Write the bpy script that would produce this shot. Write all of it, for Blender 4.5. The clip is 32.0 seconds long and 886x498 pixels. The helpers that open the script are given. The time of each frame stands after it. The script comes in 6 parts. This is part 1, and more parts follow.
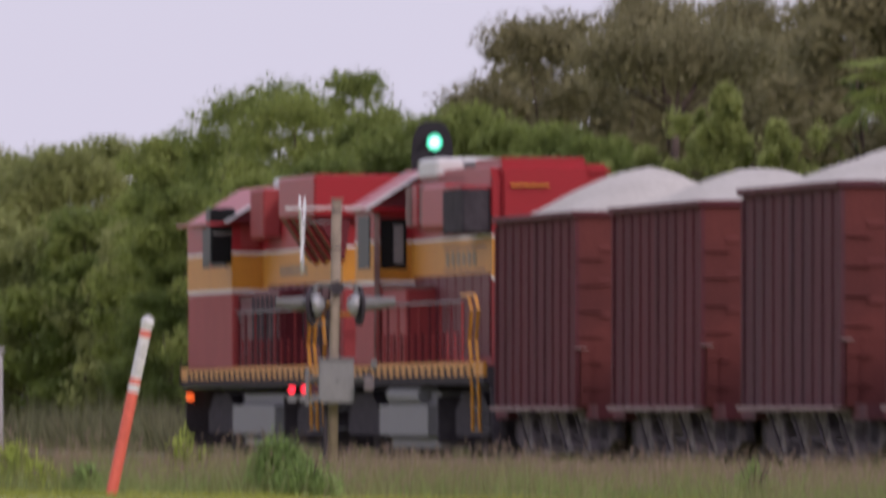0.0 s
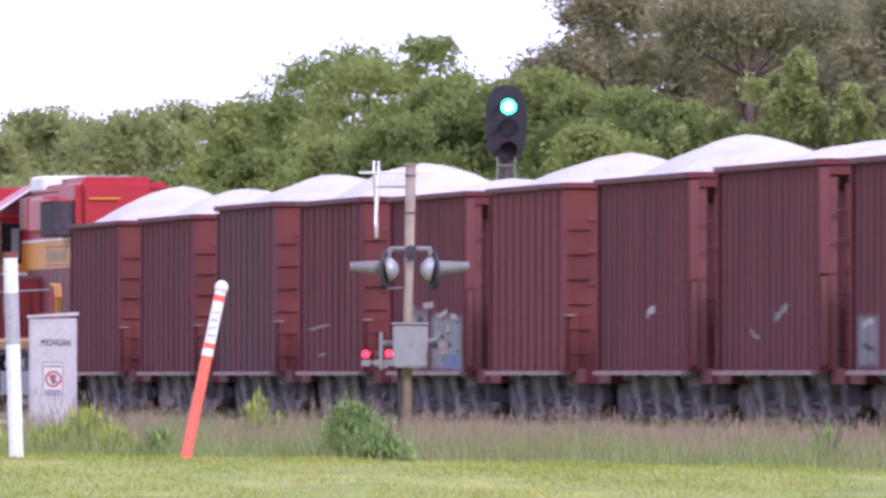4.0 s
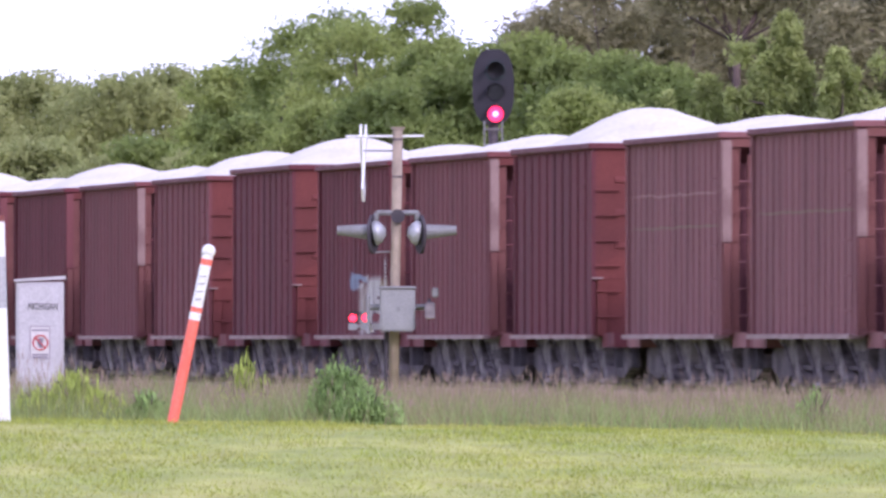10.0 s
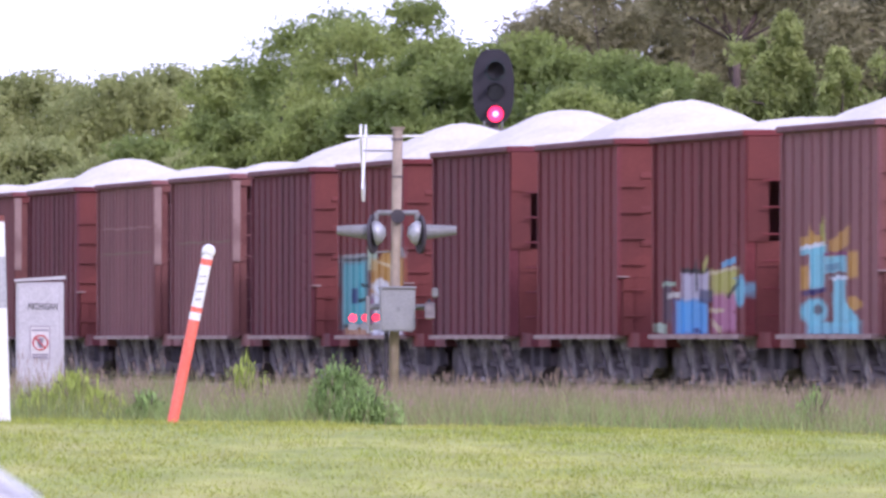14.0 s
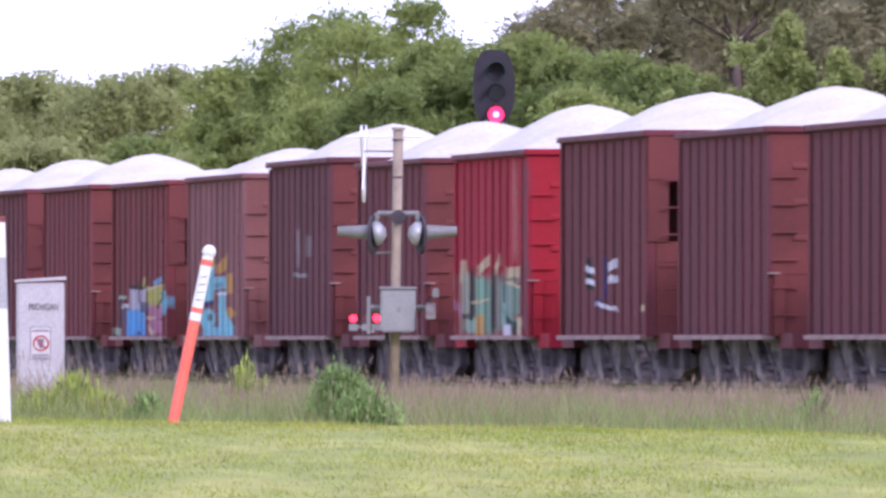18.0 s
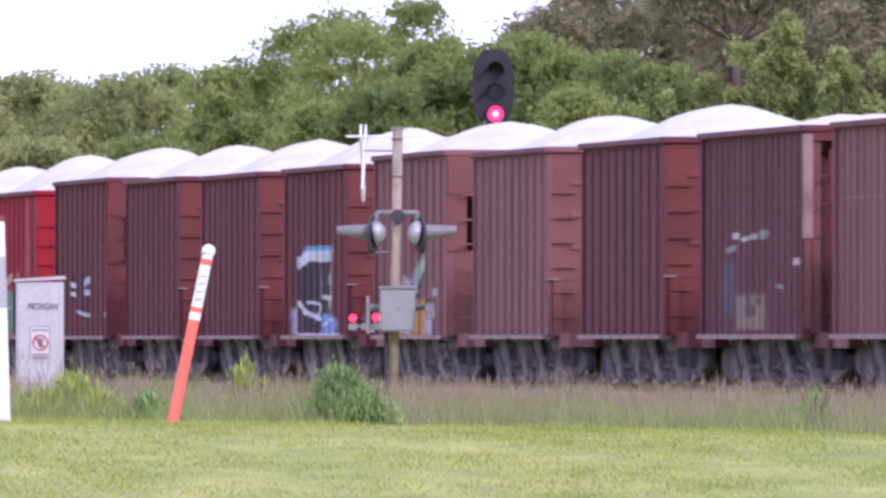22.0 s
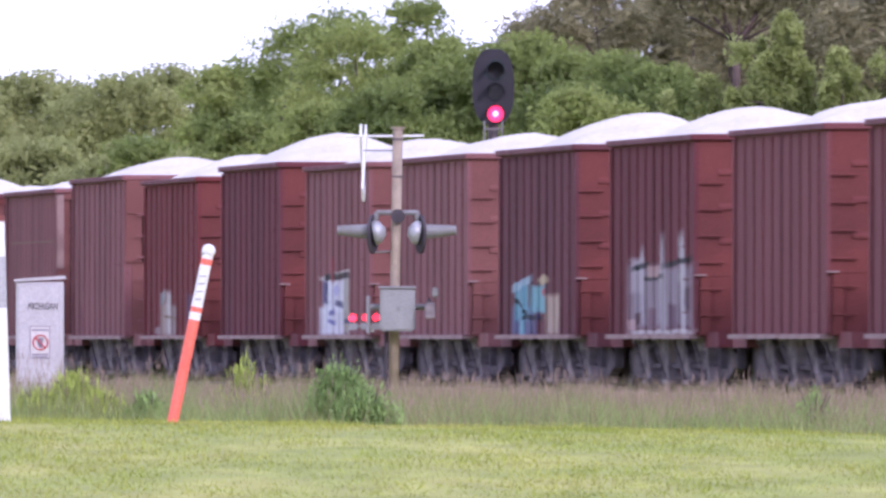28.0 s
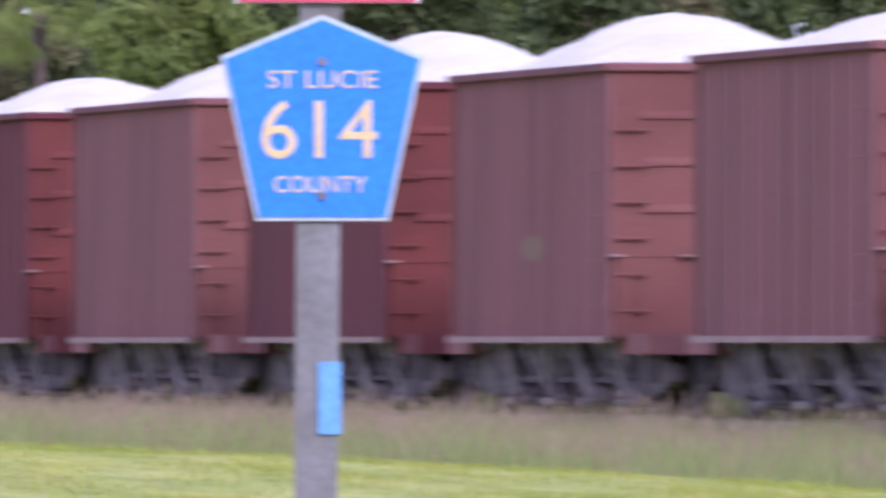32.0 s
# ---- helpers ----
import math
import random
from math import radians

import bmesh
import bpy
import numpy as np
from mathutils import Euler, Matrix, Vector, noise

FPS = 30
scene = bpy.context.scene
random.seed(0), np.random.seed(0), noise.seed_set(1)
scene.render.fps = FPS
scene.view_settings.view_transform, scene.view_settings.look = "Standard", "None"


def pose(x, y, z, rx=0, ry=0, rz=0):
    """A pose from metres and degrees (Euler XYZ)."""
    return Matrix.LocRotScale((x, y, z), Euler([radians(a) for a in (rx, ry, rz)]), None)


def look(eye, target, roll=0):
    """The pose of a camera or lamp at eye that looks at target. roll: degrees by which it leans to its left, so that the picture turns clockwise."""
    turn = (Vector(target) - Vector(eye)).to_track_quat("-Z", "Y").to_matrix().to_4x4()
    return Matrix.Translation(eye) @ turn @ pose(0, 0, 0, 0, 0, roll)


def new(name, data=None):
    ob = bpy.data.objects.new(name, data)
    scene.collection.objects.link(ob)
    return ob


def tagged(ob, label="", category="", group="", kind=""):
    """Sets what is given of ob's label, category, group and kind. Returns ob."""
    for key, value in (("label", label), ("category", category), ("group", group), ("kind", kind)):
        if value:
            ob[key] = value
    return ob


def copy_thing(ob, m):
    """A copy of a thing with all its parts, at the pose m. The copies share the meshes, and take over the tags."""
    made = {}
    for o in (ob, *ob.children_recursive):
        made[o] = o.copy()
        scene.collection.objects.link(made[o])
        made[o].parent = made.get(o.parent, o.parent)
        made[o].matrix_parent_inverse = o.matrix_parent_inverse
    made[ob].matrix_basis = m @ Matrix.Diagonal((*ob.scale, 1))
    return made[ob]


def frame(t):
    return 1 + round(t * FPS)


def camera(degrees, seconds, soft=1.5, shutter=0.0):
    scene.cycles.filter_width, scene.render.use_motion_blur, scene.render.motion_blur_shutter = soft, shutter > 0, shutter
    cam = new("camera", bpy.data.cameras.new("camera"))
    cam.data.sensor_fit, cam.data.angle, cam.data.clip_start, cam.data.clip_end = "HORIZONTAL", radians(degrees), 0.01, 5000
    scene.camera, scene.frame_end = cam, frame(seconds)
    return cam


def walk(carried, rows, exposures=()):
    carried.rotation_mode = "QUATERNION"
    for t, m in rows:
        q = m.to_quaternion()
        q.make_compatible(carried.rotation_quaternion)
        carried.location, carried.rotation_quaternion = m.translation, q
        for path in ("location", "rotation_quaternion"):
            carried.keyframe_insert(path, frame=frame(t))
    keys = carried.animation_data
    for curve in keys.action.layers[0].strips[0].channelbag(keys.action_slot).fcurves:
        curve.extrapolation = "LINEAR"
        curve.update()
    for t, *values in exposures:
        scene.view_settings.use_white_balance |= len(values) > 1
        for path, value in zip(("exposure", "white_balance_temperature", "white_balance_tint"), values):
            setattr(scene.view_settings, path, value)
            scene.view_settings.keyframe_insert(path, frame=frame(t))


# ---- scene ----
# The camera stands on a tripod at the roadside and only turns; a long lens.
EYE = (0.0, 0.0, 1.65)
F = 34300.0                  # the lens: half the picture is 784 / F
LENS = 2 * math.degrees(math.atan(784 / F))
cam = camera(LENS, 32.0, soft=2.9, shutter=0.5)
RISE = math.degrees(math.atan(162 / F))


def aim(dx, dy):
    """The turned camera: dx and dy say how far the view has shifted, in 1/F of the distance."""
    return pose(*EYE, 90 + RISE + math.degrees(math.atan(dy / F)), 0, math.degrees(math.atan(dx / F)))


TURNS = [(0, -108, 126), (0.1, -106, 60), (0.2, -115, 9), (0.3, -113, -23), (0.4, -66, -43), (0.5, 0, -61), (0.6, 60, -78), (0.8, 135, -86),
         (1.0, 156, -85), (1.2, 139, -76), (1.5, 131, -61), (2.0, 110, -30), (2.5, 87, -9), (3.0, 58, 17), (3.5, 44, 42),
         (4.0, 23, 63), (4.5, -37, 68), (5.5, -58, 54), (6.5, -49, 36), (7.0, -40, 33), (7.5, 0, 8), (8.0, 0, 0),
         (10.0, 0, -1), (14.0, 0, -1), (18.0, 1, 0), (22.0, 0, -1), (26.0, 0, -2), (29.0, 0, -1), (29.5, 2, -3), (30.0, 3, 2), (30.2, 2, 0), (30.5, -27, -3),
         (30.8, -80, 0), (31.0, -129, 2), (31.1, -154, -1), (31.2, -311, 0), (31.3, -554, 3), (31.4, -766, 6), (31.5, -976, 5),
         (31.6, -1141, 5), (31.7, -1315, 5), (31.8, -1476, 5), (31.9, -1618, 6), (32.0, -1722, 6)]
walk(cam, [(t, aim(dx, dy)) for t, dx, dy in TURNS],
     exposures=[(0.0, -0.95, 6000, 24), (0.2, -0.7, 5900, 25), (0.5, -0.28, 5700, 25), (0.9, 0.0, 5780, 29), (1.5, 0.03, 5680, 30), (2.5, 0.06, 5490, 32), (4.5, 0.12, 5260, 34), (32.0, 0.14, 5220, 34)])

# ---- light: a bright hazy sky with a soft low sun behind the camera ----
SUN_UP, SUN_ROUND = 27, 152          # degrees; the second clockwise from the way the camera looks
world = bpy.data.worlds.new("sky")
scene.world = world
world.use_nodes = True
wn, wl = world.node_tree.nodes, world.node_tree.links
sky = wn.new("ShaderNodeTexSky")
sky.sky_type, sky.sun_disc = "NISHITA", False
sky.sun_elevation, sky.sun_rotation = radians(SUN_UP), radians(SUN_ROUND)
sky.dust_density, sky.air_density = 5.0, 1.0
haze = wn.new("ShaderNodeMix")
haze.data_type = "RGBA"
haze.inputs[0].default_value = 0.8
haze.inputs[7].default_value = (13.4, 13.0, 13.6, 1)
wl.new(sky.outputs[0], haze.inputs[6])
wl.new(haze.outputs[2], wn["Background"].inputs[0])
wn["Background"].inputs[1].default_value = 0.12
sun_data = bpy.data.lights.new("sun", "SUN")
sun_data.energy, sun_data.angle, sun_data.color = 2.1, radians(10), (1.0, 0.86, 0.70)
sun = new("sun", sun_data)
az = radians(SUN_ROUND)
sun.matrix_world = look((math.sin(az) * 50, math.cos(az) * 50, 60), (math.sin(az) * 50 - math.sin(az) * math.cos(radians(SUN_UP)),
                        math.cos(az) * 50 - math.cos(az) * math.cos(radians(SUN_UP)), 60 - math.sin(radians(SUN_UP))))


# ---- materials ----
def shade(name, color, rough=0.7, metal=0.0, other=None, size=3.0, amount=0.5, fine=40.0, bump=0.1, patches=(), spec=0.4, island=0.0, thin=0.0, stretch=None, speck=0.35, pull_fine=False):
    """A procedural surface: two tones in blotches, fine grain and relief; patches are sprayed shapes (kind, x, z, half width, half height, turn, colour)."""
    m = bpy.data.materials.new(name)
    m.use_nodes = True
    n, l = m.node_tree.nodes, m.node_tree.links
    b = n["Principled BSDF"]
    b.inputs["Roughness"].default_value, b.inputs["Metallic"].default_value = rough, metal
    b.inputs["Specular IOR Level"].default_value = spec
    co = n.new("ShaderNodeTexCoord")
    big, small = n.new("ShaderNodeTexNoise"), n.new("ShaderNodeTexNoise")
    big.inputs["Scale"].default_value, big.inputs["Detail"].default_value = size, 6
    small.inputs["Scale"].default_value, small.inputs["Detail"].default_value = fine, 4
    if not pull_fine:
        l.new(co.outputs["Object"], small.inputs["Vector"])
    if stretch:
        pull = n.new("ShaderNodeVectorMath")
        pull.operation = "MULTIPLY"
        pull.inputs[1].default_value = stretch
        l.new(co.outputs["Object"], pull.inputs[0]), l.new(pull.outputs[0], big.inputs["Vector"])
        if pull_fine:
            l.new(pull.outputs[0], small.inputs["Vector"])
    else:
        l.new(co.outputs["Object"], big.inputs["Vector"])
    ramp = n.new("ShaderNodeMapRange")
    ramp.inputs[1].default_value, ramp.inputs[2].default_value, ramp.inputs[4].default_value = 0.38, 0.66, amount
    l.new(big.outputs[0], ramp.inputs[0])
    mix = n.new("ShaderNodeMix")
    mix.data_type = "RGBA"
    mix.inputs[6].default_value = (*color, 1)
    mix.inputs[7].default_value = (*(other or [c * 0.6 for c in color]), 1)
    l.new(ramp.outputs[0], mix.inputs[0])
    out = mix.outputs[2]
    if island:
        geo = n.new("ShaderNodeNewGeometry")
        hsv, rng = n.new("ShaderNodeHueSaturation"), n.new("ShaderNodeMapRange")
        rng.inputs[3].default_value, rng.inputs[4].default_value = 1 - island, 1 + island
        l.new(geo.outputs["Random Per Island"], rng.inputs[0]), l.new(rng.outputs[0], hsv.inputs["Value"]), l.new(out, hsv.inputs["Color"])
        out = hsv.outputs[0]
    if patches:
        wob, back = n.new("ShaderNodeVectorMath"), n.new("ShaderNodeVectorMath")
        ripple = n.new("ShaderNodeTexNoise")
        ripple.inputs["Scale"].default_value, ripple.inputs["Detail"].default_value = 2.6, 5
        l.new(co.outputs["Object"], ripple.inputs["Vector"])
        wob.operation, back.operation = "MULTIPLY_ADD", "SUBTRACT"
        wob.inputs[1].default_value = (0.5, 0, 0.13)
        back.inputs[1].default_value = (0.25, 0, 0.065)
        l.new(ripple.outputs["Color"], wob.inputs[0]), l.new(co.outputs["Object"], wob.inputs[2]), l.new(wob.outputs[0], back.inputs[0])
        fade = n.new("ShaderNodeMapRange")
        fade.inputs[1].default_value, fade.inputs[2].default_value, fade.inputs[3].default_value, fade.inputs[4].default_value = 0.35, 0.62, 0.95, 0.72
        l.new(big.outputs[0], fade.inputs[0])
        for form, px, pz, hw, hh, turn_, paint in patches:
            place, plane = n.new("ShaderNodeMapping"), n.new("ShaderNodeVectorMath")
            place.vector_type = "TEXTURE"
            place.inputs[1].default_value, place.inputs[2].default_value, place.inputs[3].default_value = (px, 0, pz), (0, turn_, 0), (hw, 1, hh)
            l.new(back.outputs[0], place.inputs[0])
            plane.operation = "MULTIPLY"
            plane.inputs[1].default_value = (1, 0, 1)
            l.new(place.outputs[0], plane.inputs[0])
            far_ = n.new("ShaderNodeVectorMath")
            if form == "disc":
                far_.operation = "LENGTH"
                l.new(plane.outputs[0], far_.inputs[0])
                reach = far_.outputs["Value"]
            else:
                far_.operation = "ABSOLUTE"
                sep, most = n.new("ShaderNodeSeparateXYZ"), n.new("ShaderNodeMath")
                most.operation = "MAXIMUM"
                l.new(plane.outputs[0], far_.inputs[0]), l.new(far_.outputs[0], sep.inputs[0])
                l.new(sep.outputs[0], most.inputs[0]), l.new(sep.outputs[2], most.inputs[1])
                reach = most.outputs[0]
            soft_edge, worn, over = n.new("ShaderNodeMapRange"), n.new("ShaderNodeMath"), n.new("ShaderNodeMix")
            soft_edge.inputs[1].default_value, soft_edge.inputs[2].default_value, soft_edge.inputs[3].default_value, soft_edge.inputs[4].default_value = 0.82, 1.12, 1, 0
            l.new(reach, soft_edge.inputs[0])
            worn.operation = "MULTIPLY"
            l.new(soft_edge.outputs[0], worn.inputs[0]), l.new(fade.outputs[0], worn.inputs[1])
            over.data_type = "RGBA"
            over.inputs[7].default_value = (*paint, 1)
            l.new(worn.outputs[0], over.inputs[0]), l.new(out, over.inputs[6])
            out = over.outputs[2]
    grain = n.new("ShaderNodeMix")
    grain.data_type, grain.blend_type = "RGBA", "MULTIPLY"
    grain.inputs[0].default_value = speck
    gr = n.new("ShaderNodeMapRange")
    gr.inputs[1].default_value, gr.inputs[2].default_value, gr.inputs[3].default_value, gr.inputs[4].default_value = 0.3, 0.7, 0.55, 1.25
    l.new(small.outputs[0], gr.inputs[0]), l.new(out, grain.inputs[6]), l.new(gr.outputs[0], grain.inputs[7])
    l.new(grain.outputs[2], b.inputs["Base Color"])
    if bump:
        bm_ = n.new("ShaderNodeBump")
        bm_.inputs["Strength"].default_value, bm_.inputs["Distance"].default_value = bump, 0.02
        l.new(small.outputs[0], bm_.inputs["Height"]), l.new(bm_.outputs[0], b.inputs["Normal"])
    if thin:
        tr, add = n.new("ShaderNodeBsdfTranslucent"), n.new("ShaderNodeMixShader")
        add.inputs[0].default_value = thin
        l.new(grain.outputs[2], tr.inputs[0]), l.new(b.outputs[0], add.inputs[1]), l.new(tr.outputs[0], add.inputs[2])
        l.new(add.outputs[0], n["Material Output"].inputs[0])
    return m


def glow(name, color, strength):
    m = bpy.data.materials.new(name)
    m.use_nodes = True
    b = m.node_tree.nodes["Principled BSDF"]
    b.inputs["Base Color"].default_value = (*[c * 0.5 for c in color], 1)
    b.inputs["Emission Color"].default_value, b.inputs["Emission Strength"].default_value = (*color, 1), strength
    return m


STEEL = shade("weathered_grey_steel", (0.22, 0.22, 0.23), 0.55, 0.2, (0.12, 0.11, 0.1), 4, 0.6)
BLACK = shade("black_running_gear", (0.075, 0.066, 0.078), 0.9, 0, (0.045, 0.04, 0.048), 5, 0.8, spec=0.08)
DUST = shade("dusty_grey_steel", (0.31, 0.27, 0.285), 0.9, 0, (0.075, 0.063, 0.073), 4.5, 1.0, 18, spec=0.1)
GEAR = shade("dusty_running_gear", (0.165, 0.14, 0.155), 0.95, 0, (0.065, 0.056, 0.066), 6.0, 1.0, 18, spec=0.08)
SILL = shade("dusty_pink_sill", (0.29, 0.21, 0.21), 0.8, 0, (0.17, 0.09, 0.09), 1.2, 0.8)
SILL_PALE = shade("faded_pale_plate", (0.29, 0.20, 0.19), 0.85, 0, (0.15, 0.085, 0.085), 2.0, 0.8, spec=0.1)
STONE = shade("crushed_white_limestone", (0.60, 0.57, 0.53), 0.95, 0, (0.52, 0.49, 0.45), 1.2, 0.8, 14, 0.8)
SILVER = shade("silver_tank_paint", (0.21, 0.21, 0.225), 0.55, 0.1, (0.2, 0.19, 0.2), 2, 0.5)
# paler than RED: the sky's sheen on upward faces is put into the colour
RED_SHEEN = shade("glossy_red_paint_sky_sheen", (0.42, 0.04, 0.055), 0.4, 0, (0.34, 0.035, 0.045), 1.5, 0.5, bump=0.02, spec=0.4)
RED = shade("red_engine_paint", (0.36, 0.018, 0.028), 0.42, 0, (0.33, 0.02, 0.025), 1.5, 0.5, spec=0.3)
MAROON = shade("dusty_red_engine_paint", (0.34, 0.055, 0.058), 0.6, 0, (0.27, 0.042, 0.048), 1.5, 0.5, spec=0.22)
# the engine red again, darkened: shade on sides and recesses painted in
SHADED_RED = shade("deep_red_engine_paint", (0.13, 0.012, 0.022), 0.55, 0, (0.09, 0.012, 0.02), 1.5, 0.5, spec=0.3)
YELLOW = shade("yellow_engine_paint", (0.62, 0.27, 0.03), 0.5, 0, (0.54, 0.24, 0.04), 1.5, 0.5, spec=0.3)
WHITE = shade("white_paint", (0.75, 0.75, 0.76), 0.5, 0, (0.62, 0.62, 0.63), 4, 0.5, bump=0.03)
GLASS = shade("dark_window_glass", (0.01, 0.011, 0.013), 0.4, 0, None, 1, 0.2, bump=0, spec=0.12)
# pale blotches in the base colour stand in for reflections on the glass
CAR_GLASS = shade("tinted_car_glass", (0.17, 0.165, 0.19), 0.06, 0, (0.26, 0.235, 0.23), 1.2, 0.9, bump=0, spec=0.9)
RAIL = shade("worn_rail_steel", (0.25, 0.2, 0.18), 0.4, 0.8, (0.15, 0.08, 0.05), 4, 0.7)
WOOD = shade("weathered_mast_paint", (0.34, 0.275, 0.21), 0.75, 0, (0.22, 0.18, 0.14), 5, 0.8)
ORANGE = shade("fluorescent_orange_tube", (0.80, 0.16, 0.11), 0.55, 0, (0.72, 0.13, 0.09), 6, 0.5, bump=0.02)
PINE_BARK = shade("reddish_pine_bark", (0.13, 0.095, 0.085), 0.9, 0, (0.08, 0.06, 0.055), 5, 0.7, 30, 0.6)
BARK = shade("bark", (0.11, 0.085, 0.07), 0.9, 0, (0.06, 0.045, 0.04), 6, 0.7, 30, 0.6)


# ---- mesh helpers ----
def box(bm, x0, x1, y0, y1, z0, z1):
    v = [bm.verts.new(p) for p in ((x0, y0, z0), (x1, y0, z0), (x1, y1, z0), (x0, y1, z0), (x0, y0, z1), (x1, y0, z1), (x1, y1, z1), (x0, y1, z1))]
    for f in ((3, 2, 1, 0), (4, 5, 6, 7), (0, 1, 5, 4), (1, 2, 6, 5), (2, 3, 7, 6), (3, 0, 4, 7)):
        bm.faces.new([v[i] for i in f])
    return bm


def prism(bm, outline, y0, y1):
    """A plate with an outline in x and z, from y0 to y1."""
    a = [bm.verts.new((x, y0, z)) for x, z in outline]
    b = [bm.verts.new((x, y1, z)) for x, z in outline]
    bm.faces.new(a), bm.faces.new(b[::-1])
    for i in range(len(a)):
        j = (i + 1) % len(a)
        bm.faces.new((a[j], a[i], b[i], b[j]))
    bmesh.ops.recalc_face_normals(bm, faces=bm.faces)
    return bm


def tube(bm, points, radii, sides=8):
    """A round bar along points; radii per point or one for all."""
    if not hasattr(radii, "__len__"):
        radii = [radii] * len(points)
    rings = []
    for i, p in enumerate(points):
        p = Vector(p)
        d = (Vector(points[min(i + 1, len(points) - 1)]) - Vector(points[max(i - 1, 0)])).normalized()
        u = d.orthogonal().normalized()
        w = d.cross(u)
        rings.append([bm.verts.new(p + (u * math.cos(a) + w * math.sin(a)) * radii[i]) for a in [2 * math.pi * k / sides for k in range(sides)]])
    for r, s in zip(rings, rings[1:]):
        for k in range(sides):
            bm.faces.new((r[k], r[(k + 1) % sides], s[(k + 1) % sides], s[k]))
    bm.faces.new(rings[0][::-1]), bm.faces.new(rings[-1])
    return bm


def bevel(bm, width, segments=2):
    bmesh.ops.bevel(bm, geom=list(bm.edges), offset=width, segments=segments, affect="EDGES", clamp_overlap=True)
    return bm


def part(name, bm, material, parent=None, label="", smooth=False):
    me = bpy.data.meshes.new(name)
    bm.normal_update()
    bm.to_mesh(me)
    bm.free()
    me.materials.append(material)
    if smooth:
        me.polygons.foreach_set("use_smooth", [True] * len(me.polygons))
    ob = new(name, me)
    ob.parent = parent
    return tagged(ob, label)


def sheet_of(name, verts, per, material):
    """Many loose faces of per corners each, from one array."""
    me = bpy.data.meshes.new(name)
    verts = np.asarray(verts, dtype=np.float32).reshape(-1, 3)
    count = len(verts) // per
    me.vertices.add(len(verts)), me.loops.add(len(verts)), me.polygons.add(count)
    me.vertices.foreach_set("co", verts.ravel())
    me.loops.foreach_set("vertex_index", np.arange(len(verts), dtype=np.int32))
    me.polygons.foreach_set("loop_start", np.arange(0, len(verts), per, dtype=np.int32))
    me.update(calc_edges=True)
    me.materials.append(material)
    return new(name, me)


def B():
    return bmesh.new()


# ---- the ground ----
def crest(x):
    x = min(max(x / 0.89, -12), 16)
    return (-0.685 - 0.02 * x - 0.0022 * x * x) * 0.89


def ground_z(x, y):
    """Height of the lawn, its crest and the lower strip in front of the track."""
    def blend(a, b, t):
        t = min(max(t, 0), 1)
        return a + (b - a) * t * t * (3 - 2 * t)
    top = crest(x)
    rough = 0.02 * noise.noise((x * 0.5, y * 0.12, 0))
    if y < 133:
        t = min(max((y - 60) / 73, 0), 1)
        rel = -EYE[2] + (top + EYE[2]) * (1 - (1 - t) ** 1.3)
    else:
        rel = blend(top, -0.92, (y - 138) / 45)
    rel += rough * min(max((y - 62) / 20, 0), 1)
    return EYE[2] + rel


TAN = 0.1113
TH = math.atan(TAN)
AHEAD = (-math.sin(TH), math.cos(TH))        # the way the train goes
RAIL_Z = EYE[2] - 0.757
START_Y = 295.6


def on_track(s, out=0.0):
    """A point s metres along the near face of the train and out metres beyond it, away from the camera."""
    return (s * AHEAD[0] + out * AHEAD[1], START_Y + s * AHEAD[1] - out * AHEAD[0])


def axis(lo, hi, near_lo, near_hi, step):
    near = list(np.arange(near_lo, near_hi + step / 2, step))
    return [lo, lo / 3, near_lo - 40] + near + [near_hi + 40, hi / 3, hi]


def build_ground():
    xs, ys = axis(-2500, 2500, -30, 42, 1.5), axis(-900, 4000, 40, 260, 2.5)
    ys.sort()
    verts = [(x, y, ground_z(x, y) if 40 <= y <= 260 else (0 if y < 40 else EYE[2] - 0.94)) for y in ys for x in xs]
    w = len(xs)
    faces = [(j * w + i, j * w + i + 1, (j + 1) * w + i + 1, (j + 1) * w + i) for j in range(len(ys) - 1) for i in range(w - 1)]
    me = bpy.data.meshes.new("ground")
    me.from_pydata(verts, [], faces)
    me.materials.append(shade("mown_grass_soil", (0.22, 0.262, 0.042), 0.95, 0, (0.325, 0.33, 0.077), 1.6, 1.0, 4.0, 0.5, stretch=(0.8, 0.16, 1), speck=0.45, pull_fine=True))
    me.polygons.foreach_set("use_smooth", [True] * len(me.polygons))
    tagged(new("ground", me), "mown green grass rising gently to the railway", "ground", kind="structure")


build_ground()
rng = np.random.default_rng(5)


